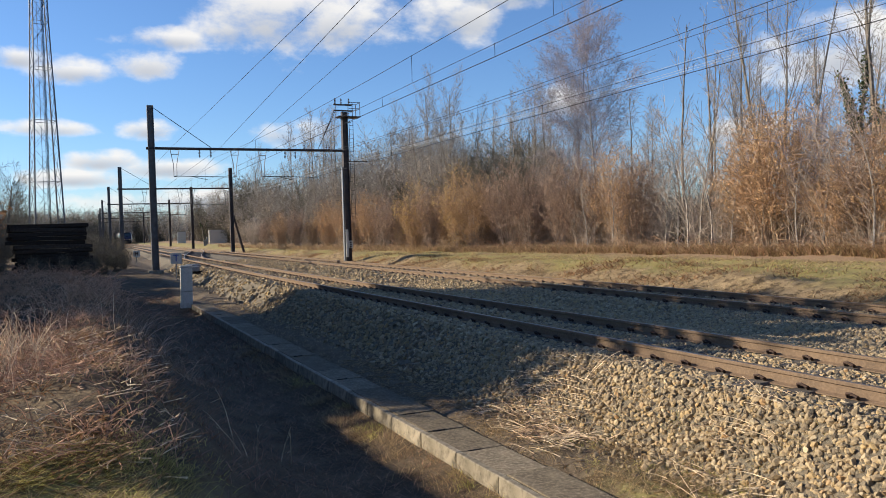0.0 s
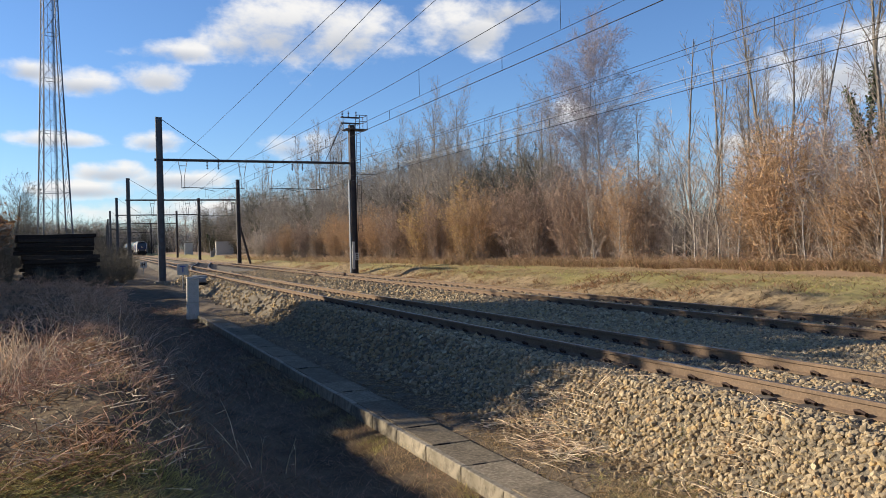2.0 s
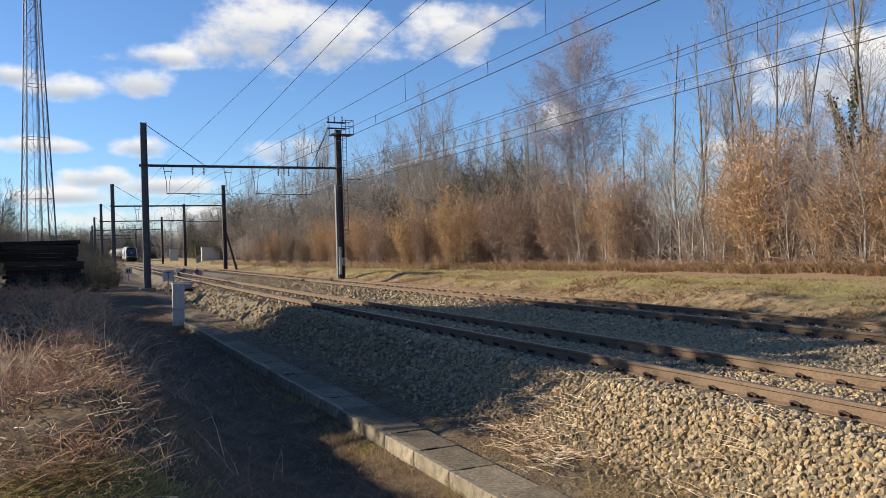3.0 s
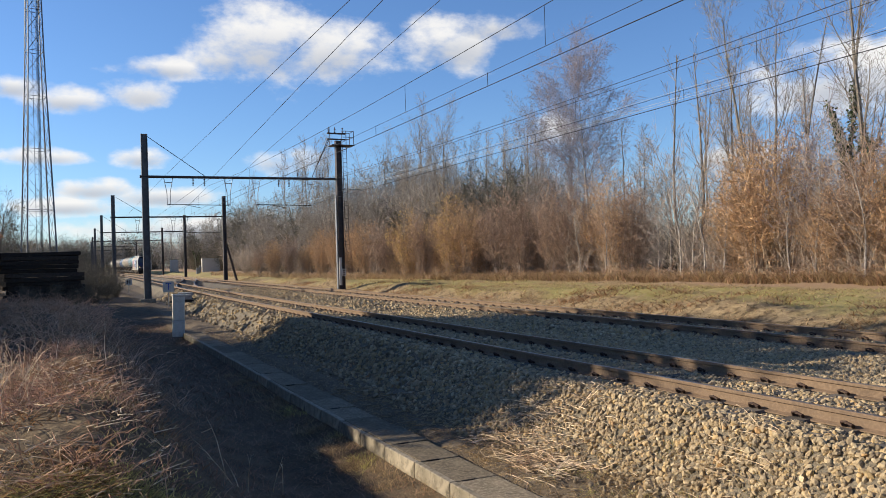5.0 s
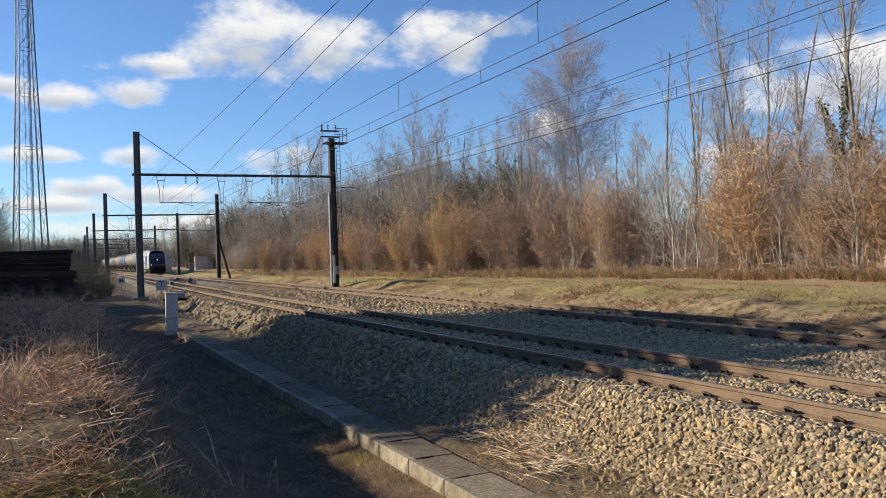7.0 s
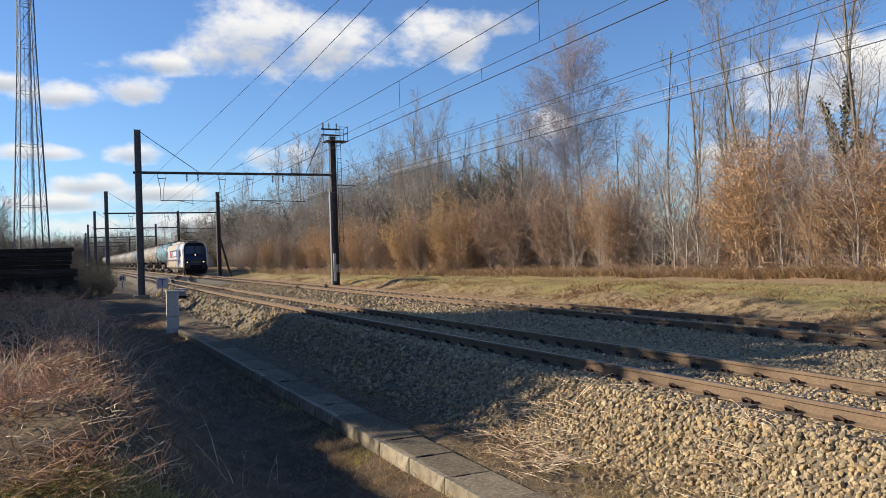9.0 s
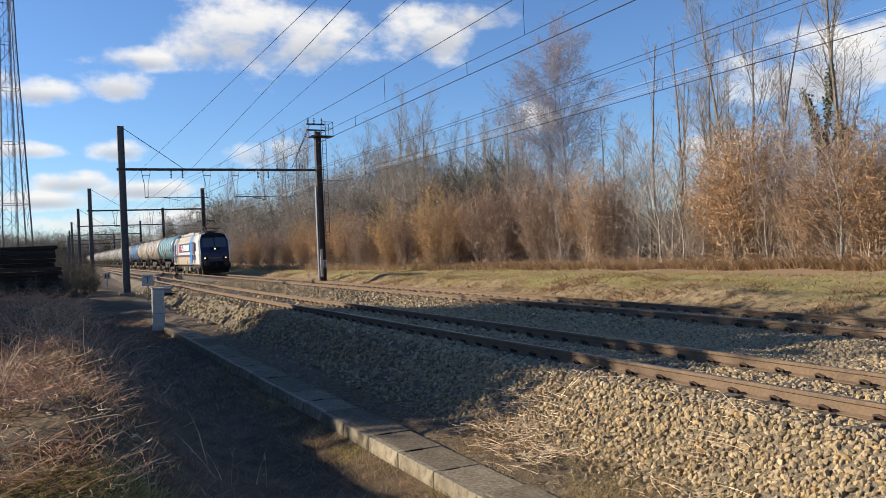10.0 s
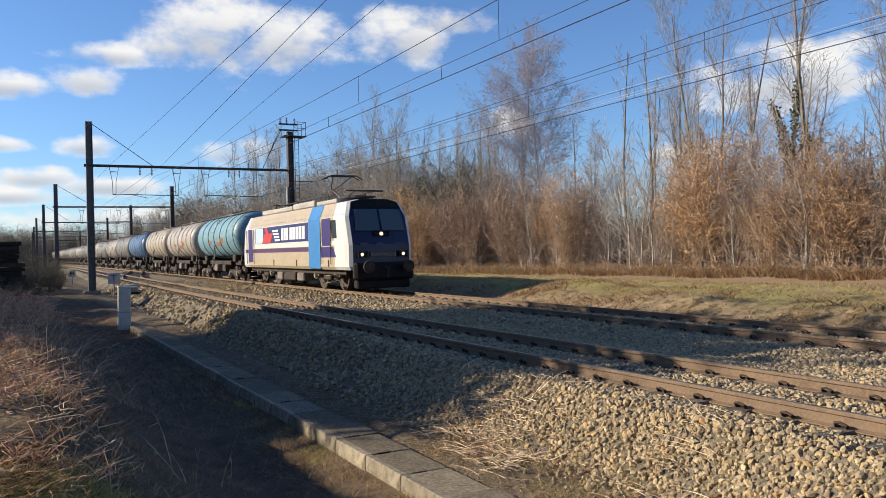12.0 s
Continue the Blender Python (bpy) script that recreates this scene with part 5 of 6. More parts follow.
def stones_mesh(name, n, xr, yr, size, seed, keep, many=False):
    """Loose angular stones strewn over the ballast: knocked-about blocks, each its own island."""
    rs = np.random.RandomState(seed)
    x = rs.uniform(*xr, n)
    y = rs.uniform(*yr, n)
    ok = keep(x, y)
    x, y = x[ok], y[ok]
    n = len(x)
    z = np.maximum(ballast_z(x, y), land(x, y))
    rail = np.full(n, 9.0)
    for fn in (near_x, main_x):
        c = fn(y)
        for o in (-0.7535, 0.7535):
            rail = np.minimum(rail, np.abs(x - c - o))
    sz = size * rs.uniform(0.65, 1.35, n)
    lift = rs.uniform(-0.35, 0.45, n) * sz
    lift = np.where(rail < 0.22, np.minimum(lift, 0.0) - sz * 0.5, lift)
    if many:
        g = (1 + 5 ** 0.5) / 2
        shape = np.array([(-1, g, 0), (1, g, 0), (-1, -g, 0), (1, -g, 0), (0, -1, g), (0, 1, g), (0, -1, -g), (0, 1, -g), (g, 0, -1), (g, 0, 1), (-g, 0, -1), (-g, 0, 1)]) / 1.902
        f_ = np.array([(0, 11, 5), (0, 5, 1), (0, 1, 7), (0, 7, 10), (0, 10, 11), (1, 5, 9), (5, 11, 4), (11, 10, 2), (10, 7, 6), (7, 1, 8), (3, 9, 4), (3, 4, 2), (3, 2, 6), (3, 6, 8), (3, 8, 9), (4, 9, 5), (2, 4, 11), (6, 2, 10), (8, 6, 7), (9, 8, 1)])
        shape = shape * 0.66
    else:
        shape = np.array([[sx, sy, sz_] for sx in (-1, 1) for sy in (-1, 1) for sz_ in (-1, 1)], float) * 0.48
        f_ = np.array([[0, 1, 3, 2], [4, 6, 7, 5], [0, 4, 5, 1], [2, 3, 7, 6], [0, 2, 6, 4], [1, 5, 7, 3]])
    k = len(shape)
    v = shape[None] * (1 + rs.uniform(-0.32, 0.22, (n, k, 1))) * (1 + rs.uniform(-0.12, 0.12, (n, k, 3))) * np.stack([rs.uniform(0.85, 1.25, n), rs.uniform(0.75, 1.05, n), rs.uniform(0.55, 0.9, n)], 1)[:, None, :]
    q = rs.normal(size=(n, 4))
    q /= np.linalg.norm(q, axis=1)[:, None]
    w, a, b, c = q.T
    R = np.stack([np.stack([1 - 2 * (b * b + c * c), 2 * (a * b - c * w), 2 * (a * c + b * w)], 1),
                  np.stack([2 * (a * b + c * w), 1 - 2 * (a * a + c * c), 2 * (b * c - a * w)], 1),
                  np.stack([2 * (a * c - b * w), 2 * (b * c + a * w), 1 - 2 * (a * a + b * b)], 1)], 1)
    v = np.einsum("nij,nkj->nki", R, v) * sz[:, None, None] * 1.25
    v += np.stack([x, y, z + lift], 1)[:, None, :]
    faces = (np.arange(n)[:, None, None] * k + f_[None]).reshape(-1, f_.shape[1])
    ob = new(name, fast_mesh(name, v.reshape(-1, 3), faces, M["stone"]))
    tagged(ob, "loose crushed ballast stones, grey to ochre", "ballast stones", kind="stuff")


def inside(x, y):
    # the foot of the shoulder thins out into single stones
    toe_ = np.clip((x - near_x(y) + 2.75) / 0.75, 0.10, 1.0)
    chance = np.abs(np.sin(x * 127.1 + y * 311.7) * 43758.5) % 1.0
    return (x > near_x(y) - 2.9) & (x < main_x(y) + 2.2) & (chance < toe_)


stones_mesh("ballast_stones", 62000, (4.8, 12.2), (2.2, 13.0), 0.043, 1, inside, many=True)
stones_mesh("ballast_stones", 34000, (4.8, 15.6), (13.0, 27.0), 0.058, 2, inside)
stones_mesh("ballast_stones", 9000, (12.2, 15.6), (6.0, 13.0), 0.052, 3, inside)
stones_mesh("ballast_stones", 13000, (4.8, 16.0), (27.0, 62.0), 0.075, 4, inside)


def blades(rs, pos, height, width, lean, curl, heading=None):
    """Flat bent blades: three joined strips each. pos (n, 3)."""
    n = len(pos)
    th = rs.uniform(0, 2 * np.pi, n) if heading is None else heading
    h = height * rs.uniform(0.5, 1.25, n)
    ln_ = lean * rs.uniform(0.2, 1.4, n)
    dx, dy = np.cos(th), np.sin(th)
    sx, sy = -np.sin(th + rs.normal(0, 0.6, n)), np.cos(th + rs.normal(0, 0.6, n))
    rows = []
    for t, w in ((0, 1.0), (0.4, 0.85), (0.75, 0.55), (1.0, 0.12)):
        out = (ln_ * t + curl * t * t) * h
        up = h * (t - 0.35 * np.minimum(1.0, ln_ + curl) * t * t)
        c = pos + np.stack([dx * out, dy * out, up], 1)
        o = np.stack([sx, sy, np.zeros(n)], 1) * (width * w / 2)
        rows += [c - o, c + o]
    v = np.stack(rows, 1).reshape(-1, 3)
    f_ = np.array([[0, 1, 3, 2], [2, 3, 5, 4], [4, 5, 7, 6]])
    return v, (np.arange(n)[:, None, None] * 8 + f_[None]).reshape(-1, 4)


def stems(rs, pos, height, r, lean, curl, kids=0, arch=0.0):
    """Thin round stalks that bend over, with short side stalks."""
    seg = []
    for p in pos:
        th = rs.uniform(0, 2 * np.pi)
        d = np.array([np.cos(th) * lean * rs.uniform(0.1, 1.5), np.sin(th) * lean * rs.uniform(0.1, 1.5), 1.0])
        d /= np.linalg.norm(d)
        h = height * rs.uniform(0.55, 1.25)
        k = 5
        q = np.array(p, float)
        for i in range(k):
            d = d + np.array([np.cos(th) * curl / k + rs.normal(0, 0.07), np.sin(th) * curl / k + rs.normal(0, 0.07), -arch * i / k])
            d /= np.linalg.norm(d)
            e = q + d * h / k
            seg.append((*q, r * (1 - 0.7 * i / k), *e, r * (1 - 0.7 * (i + 1) / k)))
            if i >= 1 and kids and rs.rand() < kids:
                g = d + rs.normal(0, 0.55, 3)
                g /= np.linalg.norm(g)
                seg.append((*e, r * 0.6, *(e + g * h * rs.uniform(0.08, 0.25)), r * 0.3))
            q = e
    return prisms(seg, 3)


def scatter(rs, n, xr, yr, fn=None, clump=0.0):
    x, y = rs.uniform(*xr, n), rs.uniform(*yr, n)
    if clump:
        k = max(3, n // 60)
        c = rs.randint(0, k, n)
        cx, cy = rs.uniform(*xr, k), rs.uniform(*yr, k)
        x, y = cx[c] + rs.normal(0, clump, n), cy[c] + rs.normal(0, clump, n)
    if fn is not None:
        ok = fn(x, y)
        x, y = x[ok], y[ok]
    z = np.where((x > near_x(y) - 2.7) & (x < main_x(y) + 2.2), np.maximum(ballast_z(x, y), land(x, y)), land(x, y))
    return np.stack([x, y, z - 0.02], 1)


def stuff(name, vf, material_, label, category):
    ob = new(name, fast_mesh(name, vf[0], vf[1], M[material_]))
    return tagged(ob, label, category, kind="stuff")


rs = np.random.RandomState(77)
bank = lambda x, y: (x < 1.6 - 0.03 * y) & (y > 4.4)
# dry stalks and brambles on the near bank
edge = lambda x, y: (x < 0.95 - 0.02 * y) & (y > 6.1)
stuff("dry_stalks", stems(rs, scatter(rs, 280, (-2.6, 0.5), (6.6, 12.5), edge, 0.22), 0.58, 0.0058, 0.35, 0.1, 0.7), "straw", "pale dry weed stalks standing on the bank", "dry stalks")
stuff("dry_stalks", stems(rs, scatter(rs, 420, (-2.6, 1.0), (5.7, 12.0), edge) + [0, 0, 0.05], 0.30, 0.0060, 5.0, 0.1, 0.6, 0.05), "straw", "flattened pale weed stalks on the bank", "dry stalks")
stuff("bramble_tangle", stems(rs, scatter(rs, 1500, (-3.0, 1.2), (5.6, 14.0), edge, 0.3), 0.34, 0.0046, 1.6, 0.25, 0.9, 0.25), "cane", "reddish bramble canes tangled over the bank", "brambles")
stuff("bramble_tangle", stems(rs, scatter(rs, 2200, (-3.0, 1.3), (5.4, 20.0), edge), 0.30, 0.0048, 1.8, 0.3, 0.8, 0.3), "bramble", "brown bramble stems tangled over the bank", "brambles")
stuff("bramble_tangle", stems(rs, scatter(rs, 1400, (-4.2, 1.8), (14.0, 44.0), lambda x, y: x < 1.9), 0.75, 0.008, 0.8, 0.6, 0.7, 0.4), "cane", "brown bramble and weed stems on the bank", "brambles")
stuff("dry_grass_tufts", blades(rs, scatter(rs, 1500, (-2.8, 1.1), (4.7, 12.0), bank, 0.16), 0.20, 0.008, 0.8, 0.8), "dry_grass", "dry bent grass tufts on the bank", "dry grass")
stuff("dry_grass_tufts", blades(rs, scatter(rs, 2600, (-2.8, 1.5), (4.7, 14.0), bank, 0.2), 0.13, 0.012, 1.1, 0.9), "bramble", "matted brown grass on the bank", "dry grass")
stuff("dry_grass_tufts", blades(rs, scatter(rs, 4200, (-3.6, 2.0), (12.0, 42.0), None, 0.3), 0.26, 0.014, 0.6, 0.6), "dry_red", "dull dry grass tufts on the bank", "dry grass")
stuff("dry_grass_tufts", blades(rs, scatter(rs, 3000, (-1.2, 0.9), (4.5, 6.9), None, 0.14), 0.10, 0.008, 0.9, 0.8), "dry_grass", "short dry grass at the bank's edge", "dry grass")
stuff("red_weed", blades(rs, scatter(rs, 2600, (-2.4, 1.0), (6.0, 12.0), bank, 0.18), 0.12, 0.022, 1.0, 0.7), "dead_leaf", "reddish dead leaves and weeds", "dead leaves")
stuff("green_grass", blades(rs, scatter(rs, 9000, (-1.0, 0.65), (4.5, 6.6), None, 0.11), 0.07, 0.008, 1.5, 1.0), "green_grass", "short green grass tufts at the bank's edge", "grass")
stuff("green_grass", blades(rs, scatter(rs, 900, (0.3, 1.0), (5.0, 7.5), None, 0.12), 0.09, 0.007, 0.7, 0.6), "green_grass", "short green grass tufts on the slope", "grass")
# the ditch: matted grass with shade painted in; lit fringe at the kerb's foot
stuff("ditch_grass", blades(rs, scatter(rs, 8000, (1.0, 3.78), (4.2, 16.0)), 0.11, 0.007, 1.0, 0.8), "bramble", "matted dull grass in the ditch, darkened for shade", "dry grass")
stuff("ditch_grass", blades(rs, scatter(rs, 7000, (0.8, 3.78), (15.0, 38.0)), 0.17, 0.014, 1.0, 0.8), "bramble", "matted dull grass in the ditch, darkened for shade", "dry grass")
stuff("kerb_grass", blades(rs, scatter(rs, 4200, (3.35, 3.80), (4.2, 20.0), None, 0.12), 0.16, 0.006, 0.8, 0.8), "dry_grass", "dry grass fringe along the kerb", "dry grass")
stuff("kerb_grass", blades(rs, scatter(rs, 900, (3.5, 3.80), (4.5, 16.0), None, 0.08), 0.13, 0.006, 0.6, 0.5), "green_grass", "green grass fringe along the kerb", "grass")
tall = np.array([[1.55, 8.7, 0], [1.62, 8.75, 0], [1.5, 8.8, 0], [1.75, 8.9, 0], [2.1, 9.2, 0], [2.2, 9.15, 0], [0.45, 12.4, 0], [0.3, 12.8, 0], [-0.2, 12.0, 0], [0.6, 11.2, 0]])
tall[:, 2] = land(tall[:, 0], tall[:, 1])
stuff("tall_stalks", stems(rs, tall, 0.62, 0.006, 0.45, 0.15, 0.3), "straw", "tall single pale stalks at the ditch", "dry stalks")
# straw and weeds at the ballast's foot
toe = lambda x, y: x > 4.5
stuff("straw_litter", stems(rs, scatter(rs, 460, (4.7, 6.2), (4.6, 10.0), toe, 0.3) + [0, 0, 0.05], 0.42, 0.0055, 7.0, 0.25, 0.3, 0.12), "straw", "pale flattened straw over the stones", "straw")
stuff("straw_litter", stems(rs, scatter(rs, 900, (4.5, 5.5), (4.4, 15.0), toe) + [0, 0, 0.03], 0.26, 0.004, 8.0, 0.6, 0.0, 0.4), "dry_grass", "short straw litter beside the trough", "straw")
stuff("toe_grass", blades(rs, scatter(rs, 4200, (4.55, 6.2), (4.4, 9.0), toe, 0.16), 0.13, 0.006, 0.9, 0.7), "dry_grass", "thin dry grass among the stones", "dry grass")
stuff("toe_grass", blades(rs, scatter(rs, 1400, (4.9, 6.2), (4.8, 8.0), toe, 0.12), 0.10, 0.005, 0.7, 0.5), "green_grass", "thin green grass among the stones", "grass")
stuff("path_litter", blades(rs, scatter(rs, 6000, (4.48, 5.3), (8.0, 32.0), toe), 0.07, 0.008, 1.4, 0.8), "dry_grass", "dull plant litter on the path", "plant litter")
# the far verge: short tufts, then tall dry grass under the bushes
stuff("verge_grass", blades(rs, scatter(rs, 15000, (16.2, 24.5), (10.0, 42.0), None, 0.45), 0.15, 0.024, 0.8, 0.7), "dry_grass", "short dry tufts on the far verge", "dry grass")
stuff("verge_grass", blades(rs, scatter(rs, 9000, (16.4, 23.0), (40.0, 100.0), None, 0.6), 0.18, 0.035, 0.8, 0.7), "dry_grass", "short dry tufts on the far verge", "dry grass")
stuff("verge_weeds", blades(rs, scatter(rs, 5000, (16.2, 19.5), (9.0, 70.0), None, 0.35), 0.22, 0.03, 0.9, 0.8), "dead_leaf", "brown weeds and clods along the verge", "weeds")
stuff("verge_moss", blades(rs, scatter(rs, 8000, (18.2, 24.0), (12.0, 60.0), None, 0.5), 0.09, 0.022, 0.8, 0.7), "green_grass", "mossy green tufts on the far verge", "grass")


def hedge_foot(n, seed):
    r2 = np.random.RandomState(seed)
    deg = r2.uniform(9, 66, n)
    x = np.interp(deg, [9, 15, 25, 40, 50, 66], [19.5, 20.8, 23.6, 25.8, 26.4, 27.0]) + np.abs(r2.normal(0, 1.2, n)) - 0.6
    y = x / np.tan(np.radians(deg))
    return np.stack([x, y, land(x, y) - 0.02], 1)


stuff("tall_dry_grass", blades(rs, hedge_foot(15000, 5), 0.62, 0.034, 0.45, 0.5), "dry_grass", "tall dry grass under the bushes", "dry grass")
stuff("tall_dry_grass", blades(rs, hedge_foot(10000, 6), 0.6, 0.032, 0.6, 0.6), "dry_red", "tall reddish dry grass under the bushes", "dry grass")
stuff("undergrowth", stems(rs, hedge_foot(1100, 7), 1.3, 0.013, 0.6, 0.8, 0.6, 0.4), "dry_red", "low brown undergrowth under the bushes", "undergrowth")

# bushes on the near side: beside the timber stack, and the thicket whose shade falls over the ditch and the tracks
# the stack's bushes get dark twigs that carry the shade they lie in
for x, y, h, k in ((1.3, 52.0, 2.4, "dark"), (2.2, 55.0, 2.2, "dark"), (0.9, 58.0, 2.8, "dark"), (2.9, 60.0, 2.0, "dark"), (2.4, 66.0, 2.6, "dark"), (1.2, 70.0, 3.0, "dark"), (-3.9, 48.0, 2.2, "dark"), (3.0, 76.0, 2.4, "dark"),
                   (-5.6, 60.0, 4.0, "dark"), (-4.5, 75.0, 4.2, "dark"), (-2.0, 85.0, 4.0, "dark"), (1.0, 90.0, 3.2, "dark"), (-6.5, 90.0, 5.0, "dark"), (-3.4, 43.4, 1.0, "dark"), (-2.0, 43.6, 0.9, "dark"), (-0.6, 43.8, 1.0, "dark"), (0.6, 43.9, 1.1, "dark"), (-1.4, 41.0, 0.8, "dark"), (0.2, 40.0, 0.8, "dark")):
    place_shrub(k, x, y, h, rb.uniform(0, 360), "low bare bush beside the timber stack, dark as if shaded", 1.2)
# the last five, unseen behind the eye, are added to cut sky light
for x, y, h in SHADE + [(-5.0, -8.0, 10.0), (-9.0, -6.0, 12.0), (-3.0, -13.0, 10.0), (2.0, -16.0, 9.0), (-10.0, 4.0, 11.0)]:
    for key in ("thicket", "thicket"):
        place_shrub(key, x + rb.uniform(-0.4, 0.4), y + rb.uniform(-0.4, 0.4), h, rb.uniform(0, 360), "dense bare thicket bush placed for the shade it gives", 0.72 if h > 8 else 1.1)

# ---------------------------------------------------------------- the train: electric locomotive and tank wagons

mat("cream", (0.396, 0.331, 0.241), 0.42, 0, (0.346, 0.288, 0.205), 1.2, fine=(0.288, 0.230, 0.158), fine_scale=6)
mat("white_gloss", (0.576, 0.576, 0.569), 0.25, 0, (0.533, 0.526, 0.504), 2.0)
mat("silver_roof", (0.446, 0.432, 0.396), 0.45, 0.0, (0.346, 0.317, 0.274), 1.5, fine=(0.288, 0.259, 0.216), fine_scale=9)
mat("navy", (0.010, 0.016, 0.055), 0.3, spec=0.35)
mat("navy_side", (0.025, 0.032, 0.115), 0.35, 0, (0.036, 0.040, 0.122), 2.0)
mat("plum", (0.079, 0.040, 0.094), 0.4)
mat("violet", (0.040, 0.029, 0.122), 0.4)
mat("sky_blue", (0.050, 0.194, 0.446), 0.35, 0, (0.043, 0.158, 0.374), 1.0)
mat("logo_red", (0.432, 0.043, 0.040), 0.4)
mat("logo_pale", (0.396, 0.490, 0.576), 0.4)
mat("letter_white", (0.590, 0.605, 0.619), 0.4)
mat("black_plastic", (0.006, 0.006, 0.008), 0.7, 0, (0.012, 0.011, 0.011), 4.0, spec=0.2)
mat("underframe", (0.028, 0.024, 0.022), 0.8, 0.2, (0.06, 0.045, 0.035), 3.0)
mat("axle_box", (0.207, 0.184, 0.160), 0.7, 0.2, (0.111, 0.092, 0.080), 4.0)
mat("wheel", (0.10, 0.075, 0.06), 0.6, 0.5, (0.06, 0.045, 0.04), 5.0)
mat("glass_dark", (0.06, 0.075, 0.085), 0.05, 0.25, spec=0.9)
mat("lamp_glow", (1.0, 0.76, 0.46), 0.3, emit=0.8)
mat("panto", (0.05, 0.045, 0.045), 0.5, 0.5)
mat("tank_teal", (0.173, 0.302, 0.353), 0.42, 0, (0.137, 0.245, 0.295), 0.9, fine=(0.115, 0.194, 0.230), fine_scale=7)
mat("tank_cream", (0.401, 0.369, 0.298), 0.45, 0, (0.324, 0.285, 0.221), 0.9, fine=(0.233, 0.175, 0.123), fine_scale=5)
mat("tank_white", (0.367, 0.355, 0.331), 0.45, 0, (0.287, 0.264, 0.233), 0.8, fine=(0.245, 0.159, 0.116), fine_scale=4)
mat("tank_blue", (0.094, 0.166, 0.302), 0.42, 0, (0.072, 0.122, 0.223), 0.9)
mat("tank_grey", (0.216, 0.221, 0.221), 0.5, 0, (0.162, 0.162, 0.157), 0.9, fine=(0.118, 0.108, 0.098), fine_scale=5)
mat("rust_streak", (0.302, 0.122, 0.043), 0.8, 0, (0.216, 0.094, 0.043), 3.0)
mat("band_teal", (0.06, 0.10, 0.12), 0.6)
mat("band_pale", (0.24, 0.20, 0.16), 0.6)

ROLL = []


def wheelset(parent, y, r, gauge=1.5):
    bm = bmesh.new()
    for sx in (-1, 1):
        lathe(bm, [(0, 0.0), (0.0, r * 0.35), (0.02, r * 0.38), (0.03, r * 0.82), (0.0, r * 0.86), (0.0, r), (0.10, r), (0.135, r + 0.028), (0.145, r * 0.8), (0.12, r * 0.4), (0.12, 0.0)], (sx * 0.79, 0, 0), (0, 0, 0), 20)
    tube(bm, (-0.85, 0, 0), (0.85, 0, 0), 0.085, seg=8)
    for k in range(6):
        a = k * math.pi / 3
        for sx in (-1, 1):
            tube(bm, (sx * 0.775, math.cos(a) * r * 0.6, math.sin(a) * r * 0.6), (sx * 0.80, math.cos(a) * r * 0.6, math.sin(a) * r * 0.6), 0.035, seg=6)
    ob = part("wheelset", bm, M["wheel"], parent, at=pose(0, y, r))
    return ob, y, r


def bogie(parent, y, base, r, spin):
    bm = bmesh.new()
    for sx in (-1, 1):
        box(bm, sx * 1.02 - 0.07, sx * 1.02 + 0.07, y - base / 2 - 0.55, y + base / 2 + 0.55, r + 0.02, r + 0.24, 0.03)
        box(bm, sx * 1.02 - 0.08, sx * 1.02 + 0.08, y - 0.45, y + 0.45, r - 0.18, r + 0.10, 0.04)
    box(bm, -1.0, 1.0, y - 0.3, y + 0.3, r, r + 0.26, 0.03)
    b = part("bogie", bm, M["underframe"], parent)
    for sy in (-1, 1):
        for sx in (-1, 1):
            bm = bmesh.new()
            box(bm, sx * 1.1 - 0.09, sx * 1.1 + 0.09, y + sy * base / 2 - 0.17, y + sy * base / 2 + 0.17, r - 0.17, r + 0.15, 0.05)
            tube(bm, (sx * 1.19, y + sy * base / 2, r), (sx * 1.23, y + sy * base / 2, r), 0.12, seg=12)
            part("axle_box", bm, M["axle_box"], b)
            for o in (-0.3, 0.3):
                bm = bmesh.new()
                tube(bm, (sx * 1.08, y + sy * base / 2 + o, r - 0.02), (sx * 1.08, y + sy * base / 2 + o, r + 0.22), 0.075, seg=8)
                part("spring", bm, M["axle_box"], b)
        w = wheelset(b, y + sy * base / 2, r)
        if spin:
            ROLL.append(w)
    return b


def buffers(parent, y, out, z=1.05):
    for sx in (-1, 1):
        bm = bmesh.new()
        tube(bm, (sx * 0.875, y, z), (sx * 0.875, y + out * 0.42, z), 0.10, seg=12)
        tube(bm, (sx * 0.875, y + out * 0.42, z), (sx * 0.875, y + out * 0.50, z), 0.25, 0.24, seg=16)
        part("buffer", bm, M["underframe"], parent)
    bm = bmesh.new()
    tube(bm, (0, y, z - 0.02), (0, y + out * 0.45, z - 0.1), 0.05, seg=8)
    tube(bm, (0, y + out * 0.3, z - 0.1), (0, y + out * 0.35, z - 0.45), 0.035, seg=6)
    part("coupling", bm, M["underframe"], parent)


LOCO_LEN = 17.0


def loco_ring(end, step):
    """One ring of the body shell. end: -1 front, 1 rear; step 0 is the face's rim."""
    prof = [(1.40, 0.92), (1.49, 1.05), (1.49, 1.95), (1.49, 3.12), (1.24, 3.74), (0.7, 3.85)]
    out = []
    for x, z in prof:
        lean = float(np.interp(z, [0.9, 1.4, 2.0, 3.15, 3.85], [0.05, 0.0, 0.06, 0.42, 0.80]))
        fx, fy = ((0.845, lean), (0.935, lean + 0.10), (0.985, lean + 0.40), (1.0, 1.5 + lean * 0.3))[step]
        y = fy if end < 0 else LOCO_LEN - fy
        out.append((x * fx, y, z))
    return [(-x, y, z) for x, y, z in out] + [(x, y, z) for x, y, z in reversed(out)]


